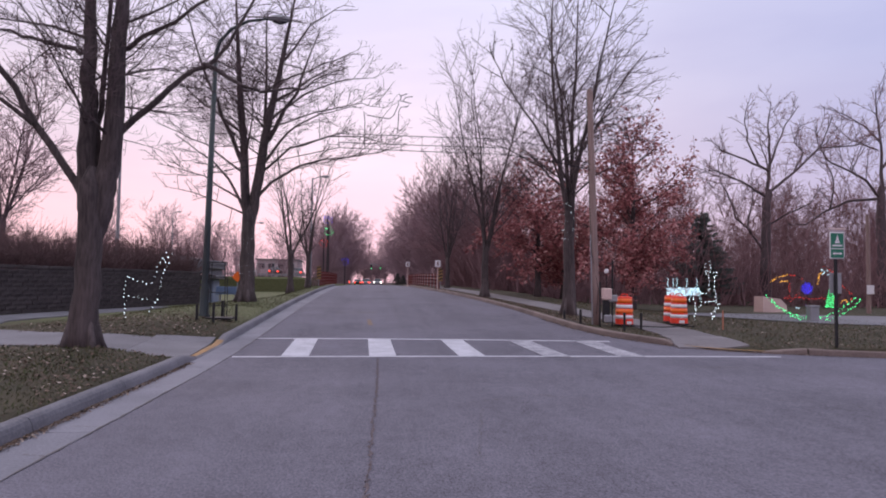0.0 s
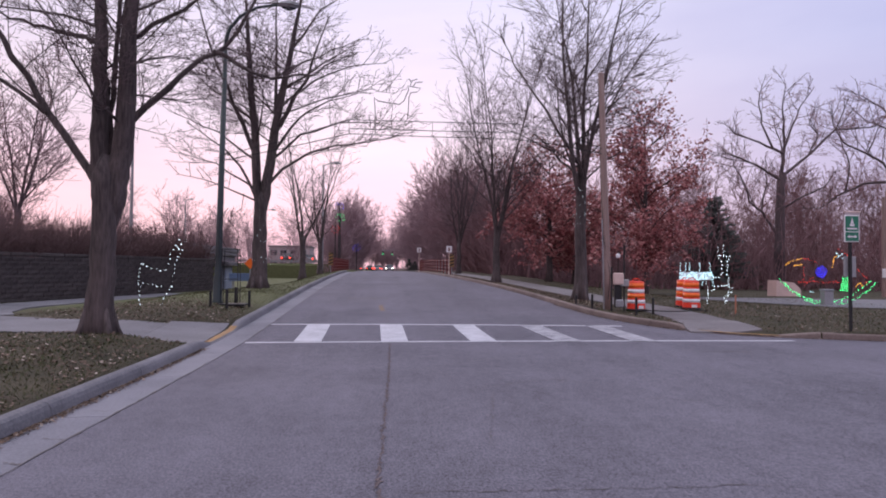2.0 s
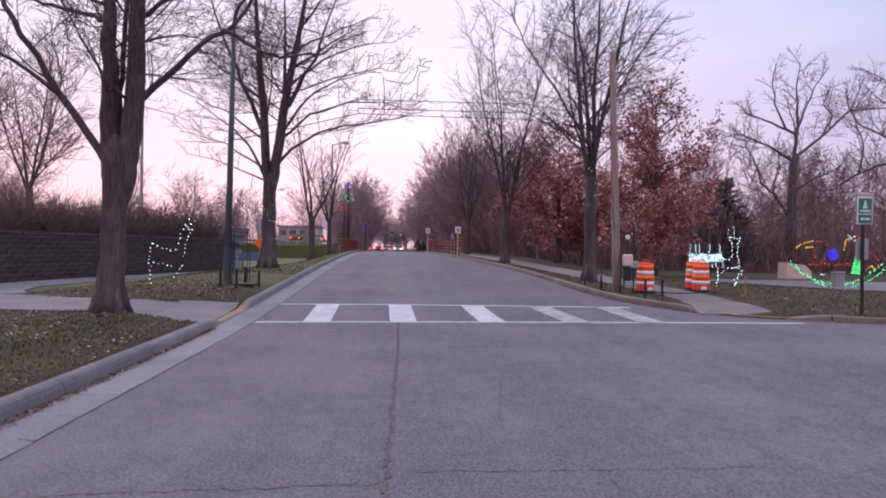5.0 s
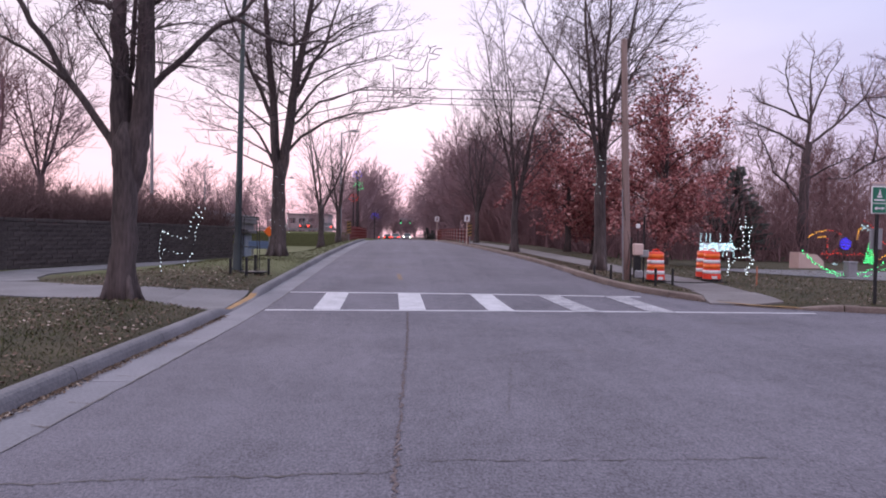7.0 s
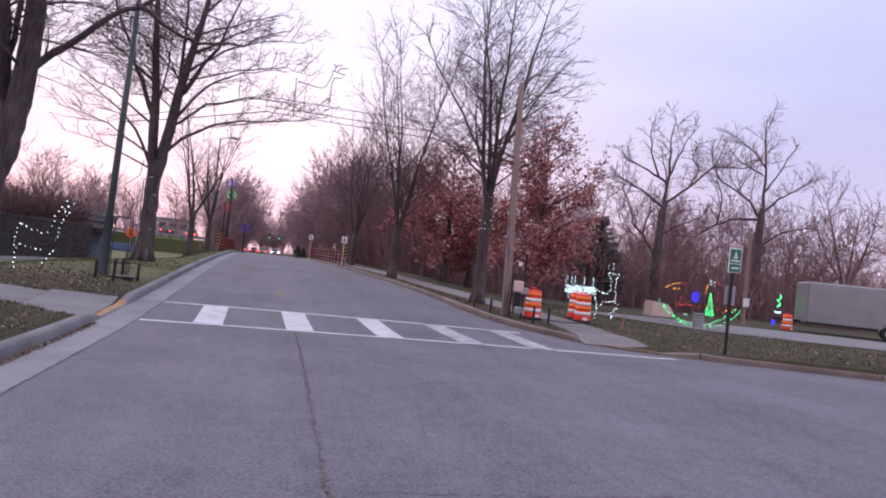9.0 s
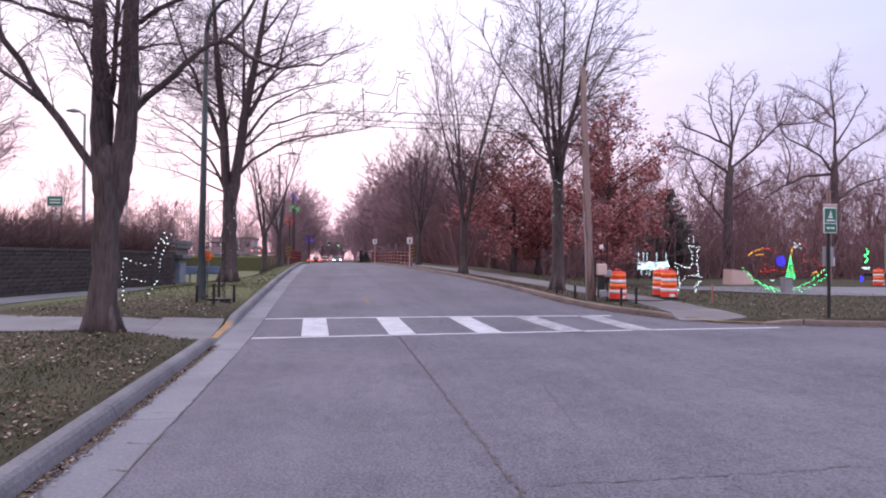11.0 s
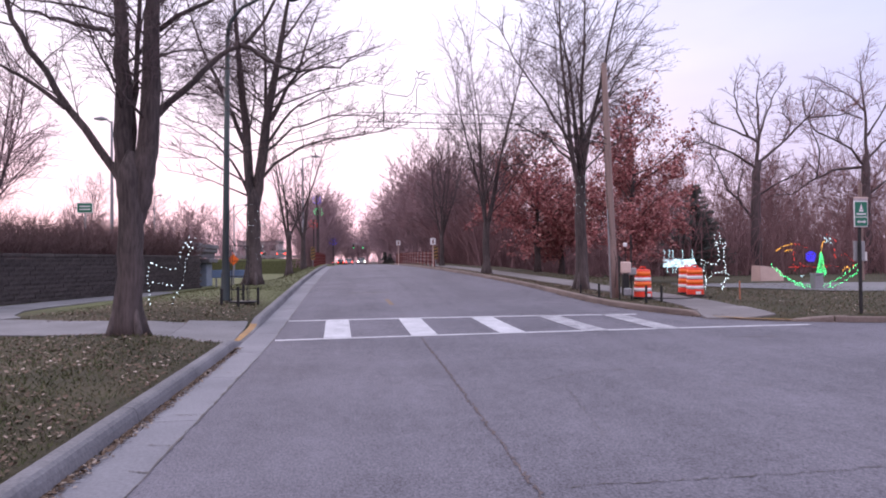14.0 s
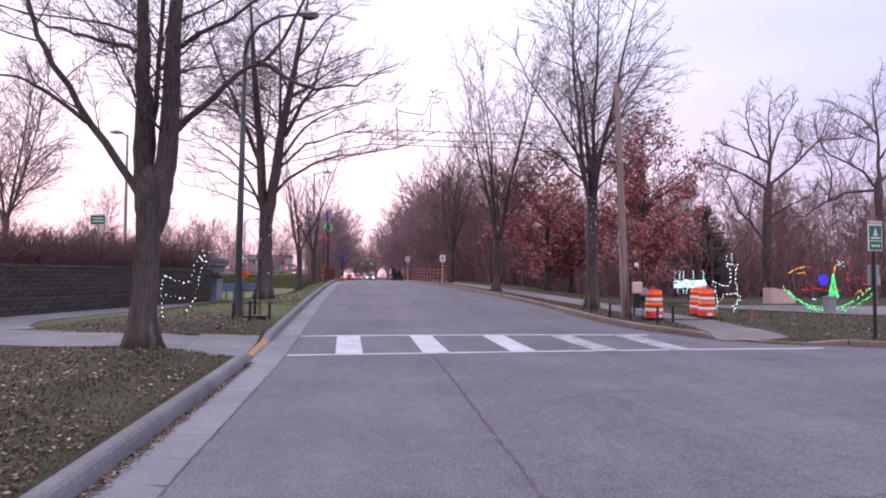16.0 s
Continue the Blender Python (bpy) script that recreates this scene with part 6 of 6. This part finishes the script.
# ---- far traffic and signals ----
def car(at, mat, lamp, label):
    ob = thing("car", at, label, "car", "far cars")
    part("body", Shape().box(-0.88, -2.1, 0.28, 0.88, 2.1, 0.85, 0.14), mat, ob)
    part("cabin", Shape().add([(-0.8, -1.3, 0.84), (0.8, -1.3, 0.84), (0.8, 1.5, 0.84), (-0.8, 1.5, 0.84), (-0.62, -0.7, 1.42), (0.62, -0.7, 1.42), (0.62, 0.9, 1.42), (-0.62, 0.9, 1.42)], [(4, 5, 6, 7), (0, 1, 5, 4), (1, 2, 6, 5), (2, 3, 7, 6), (3, 0, 4, 7)]), M_PANE, ob)
    for x in (-0.75, 0.75):
        for y in (-1.3, 1.3):
            part("wheel", Shape().tube([(x - 0.1, y, 0.3), (x + 0.1, y, 0.3)], 0.31, 12), M_RUBBER, ob)
        part("lamp", Shape().tube([(x * 0.85, -2.14, 0.68), (x * 0.85, -2.05, 0.68)], 0.13, 10), lamp, ob)
    return ob


for x, y, m, l, nm in ((-1.2, 150, M_GREY, G_TAIL, "grey car with red tail lamps lit"), (-3.2, 165, M_BLACK, G_TAIL, "dark car with red tail lamps lit"), (1.3, 140, M_TRAILER, G_HEAD, "car with headlamps on coming over the crest"), (-0.9, 180, M_WHITE, G_TAIL, "white car with red tail lamps lit"),
                       (-5.4, 152, M_GREY, G_TAIL, "grey car with red tail lamps lit"), (-7.4, 158, M_BLACK, G_TAIL, "dark car with red tail lamps lit"), (-9.2, 150, M_WHITE, G_HEAD, "pale car with headlamps on"), (-15.5, 112, M_BLACK, G_TAIL, "dark car on the highway ramp"), (-12.5, 118, M_GREY, G_TAIL, "grey car on the highway ramp"), (-20.5, 116, M_WHITE, G_TAIL, "pale car on the highway ramp")):
    car(pose(x, y, road_z(y) + (0.05 if x > -10 else 1.4), 0, 0, 0), m, l, nm)
sig = thing("traffic_signal", pose(5.6, 190, 0.6), "traffic signal on a mast arm showing green", "traffic signal")
part("mast", Shape().tube([(0, 0, -0.2), (0, 0, 5.6), (-6, 0, 5.9)], 0.09, 8), M_GREY, sig)
for x, m in ((-3.0, G_GREEN), (-5.6, G_GREEN)):
    h = part("signal_head", Shape().box(x - 0.18, -0.15, 4.6, x + 0.18, 0.15, 5.7, 0.03), M_BLACK, sig)
    part("lens", Shape().tube([(x, -0.2, 4.8), (x, -0.15, 4.8)], 0.13, 12), m, h)
fence_r = thing("far_barrier", pose(-16, 104, 1.9), "pale guard rail along the highway ramp", "guard rail", kind="structure")
part("rail", Shape().box(-12, 0, 0.3, 9, 0.08, 0.65), M_GREY, fence_r)
ramp_ob = Shape().box(-70, 96, -0.4, -6.5, 126, 2.0, 0.3)
solo("ramp_bank", ramp_ob, M_GROUND, Matrix(), "low grassy bank carrying the far ramp", "embankment", kind="structure")

# ---- turf, litter and stones ----
rng = random.Random(81)
gr, lf = Shape(), Shape()


def blade(x, y, h):
    z = land_z(x, y)
    a = rng.uniform(0, 6.283)
    dx, dy = math.cos(a) * 0.009, math.sin(a) * 0.009
    gr.add([(x - dx, y - dy, z - 0.01), (x + dx, y + dy, z - 0.01), (x + rng.gauss(0, 0.03), y + rng.gauss(0, 0.03), z + h)], [(0, 1, 2)])


def leaf(x, y, z, size):
    a, t = rng.uniform(0, 6.283), rng.gauss(0, 0.2)
    u, v = Vector((math.cos(a), math.sin(a), t)) * size, Vector((-math.sin(a), math.cos(a), rng.gauss(0, 0.3))) * size * 0.36
    c = Vector((x, y, z + 0.010 + size * 0.07))
    lf.add([c - u * 0.5, c + v + Vector((0, 0, size * 0.12)), c + u * 0.5, c - v], [(0, 1, 3), (1, 2, 3)])


def on_path(x, y):
    if x < 0:
        return 12.8 < y < 15.3 + max(0, (-x - 6) * 0.55) and x > -13 or (x < -8.6 - 0.0 and 15 < y < 21) or (x < -7.6 and y > 21 and x > -11.5 + 0.27 * (y - 21))
    return abs(x - float(np.interp(y, [14.9, 15.7, 16.9, 18.3, 20, 22, 24, 27, 31, 37, 46], [7.68, 7.82, 7.92, 7.98, 7.92, 7.65, 7.4, 7.1, 6.75, 6.35, 5.65]))) < 0.75


for _ in range(52000):
    y = 2.0 + 24 * rng.random() ** 1.5
    x = -3.36 - (0.5 + y * 0.45) * rng.random()
    if not on_path(x, y):
        blade(x, y, rng.uniform(0.015, 0.045))
for _ in range(16000):
    y = 12.2 + 20 * rng.random() ** 1.3
    x = right_x(y) + 0.25 + 12 * rng.random() ** 1.2
    if not on_path(x, y):
        blade(x, y, rng.uniform(0.03, 0.07))
for _ in range(13000):
    y = 1.6 + 17 * rng.random() ** 1.4
    x = -3.38 - (0.5 + y * 0.45) * rng.random()
    if not on_path(x, y) and noise.noise((x * 0.6, y * 0.6, 7)) > -0.25:
        leaf(x, y, land_z(x, y) + 0.012, rng.uniform(0.026, 0.062))
for _ in range(13000):
    y = 11.6 + 18 * rng.random() ** 1.4
    x = right_x(y) + 0.25 + 12 * rng.random() ** 1.2
    if not on_path(x, y) and noise.noise((x * 0.5, y * 0.5, 3)) > -0.3:
        leaf(x, y, land_z(x, y) + 0.015, rng.uniform(0.03, 0.065))
for _ in range(3600):
    y = 1.0 + 11.5 * rng.random()
    leaf(left_x(y) - 0.52 + abs(rng.gauss(0, 0.05)), y, road_z(y), rng.uniform(0.016, 0.045))
for _ in range(900):
    y = 10.2 + 12 * rng.random()
    leaf(right_x(y) - abs(rng.gauss(0, 0.08)) - 0.02, y, road_z(y), rng.uniform(0.03, 0.06))
for _ in range(1500):
    y = 15.6 + 4.5 * rng.random() ** 1.5
    x = -3.55 - 4.0 * rng.random()
    leaf(x, y, land_z(x, y) + 0.008, rng.uniform(0.035, 0.07))
for _ in range(9000):
    y = 24 + 30 * rng.random() ** 1.2
    x = -3.38 - 4.6 * rng.random()
    if not on_path(x, y):
        z, a, w = land_z(x, y), rng.uniform(0, 6.283), 0.022
        gr.add([(x - w * math.cos(a), y - w * math.sin(a), z - 0.01), (x + w * math.cos(a), y + w * math.sin(a), z - 0.01), (x + rng.gauss(0, 0.04), y + rng.gauss(0, 0.04), z + rng.uniform(0.02, 0.045))], [(0, 1, 2)])
for _ in range(5200):
    y = 20 + 26 * rng.random()
    x = right_x(y) + 0.25 + 0.9 * rng.random() ** 1.4
    if not on_path(x, y):
        leaf(x, y, land_z(x, y) + 0.008, rng.uniform(0.035, 0.07))
solo("grass", gr, M_GRASS, Matrix(), "short winter grass on the verges", "grass", kind="stuff")
solo("leaf_litter", lf, M_LITTER, Matrix(), "dry brown leaves over grass and gutter", "leaves", kind="stuff")

# ---- facing blocks of the retaining wall ----
rng = random.Random(91)
blocks = []
for q in range(4):
    b = Shape()
    nx, nz = 4, 2
    pts = {}
    for i in range(nx + 1):
        for k in range(nz + 1):
            edge = i in (0, nx) or k in (0, nz)
            pts[i, k] = len(b.v)
            b.v.append((0.44 * i / nx, (-0.012 if edge else -0.03 + rng.gauss(0, 0.008)), 0.142 * k / nz))
    for i in range(nx):
        for k in range(nz):
            b.f.append((pts[i, k], pts[i + 1, k], pts[i + 1, k + 1], pts[i, k + 1]))
    k0 = len(b.v)
    b.v += [(0, 0.09, 0), (0.44, 0.09, 0), (0.44, 0.09, 0.142), (0, 0.09, 0.142)]
    c = (pts[0, 0], pts[nx, 0], pts[nx, nz], pts[0, nz])
    b.f += [(c[3], c[2], k0 + 2, k0 + 3), (c[1], c[0], k0, k0 + 1), (c[2], c[1], k0 + 1, k0 + 2), (c[0], c[3], k0 + 3, k0)]
    blocks.append(b.mesh("block", M_WALL))
rest = Shape()
count = 0
for row in range(12):
    z = row * 0.15 - 0.08
    for k in range(48):
        x = 0.45 * k + (0.22 if row % 2 else 0.0)
        if x + 0.44 > wlen:
            continue
        if row > 1 and 7.0 < x and count < 300:
            ob = part("block", blocks[rng.randrange(4)], None, ret_wall, at=Matrix.Translation((x, -0.02 + rng.uniform(-0.008, 0.012), z)))
            count += 1
        else:
            rest.box(x, -0.03 + rng.uniform(-0.005, 0.006), z, x + 0.445, 0.07, z + 0.147, 0.005)
tagged(part("block_courses", rest, M_WALL, ret_wall), kind="stuff")
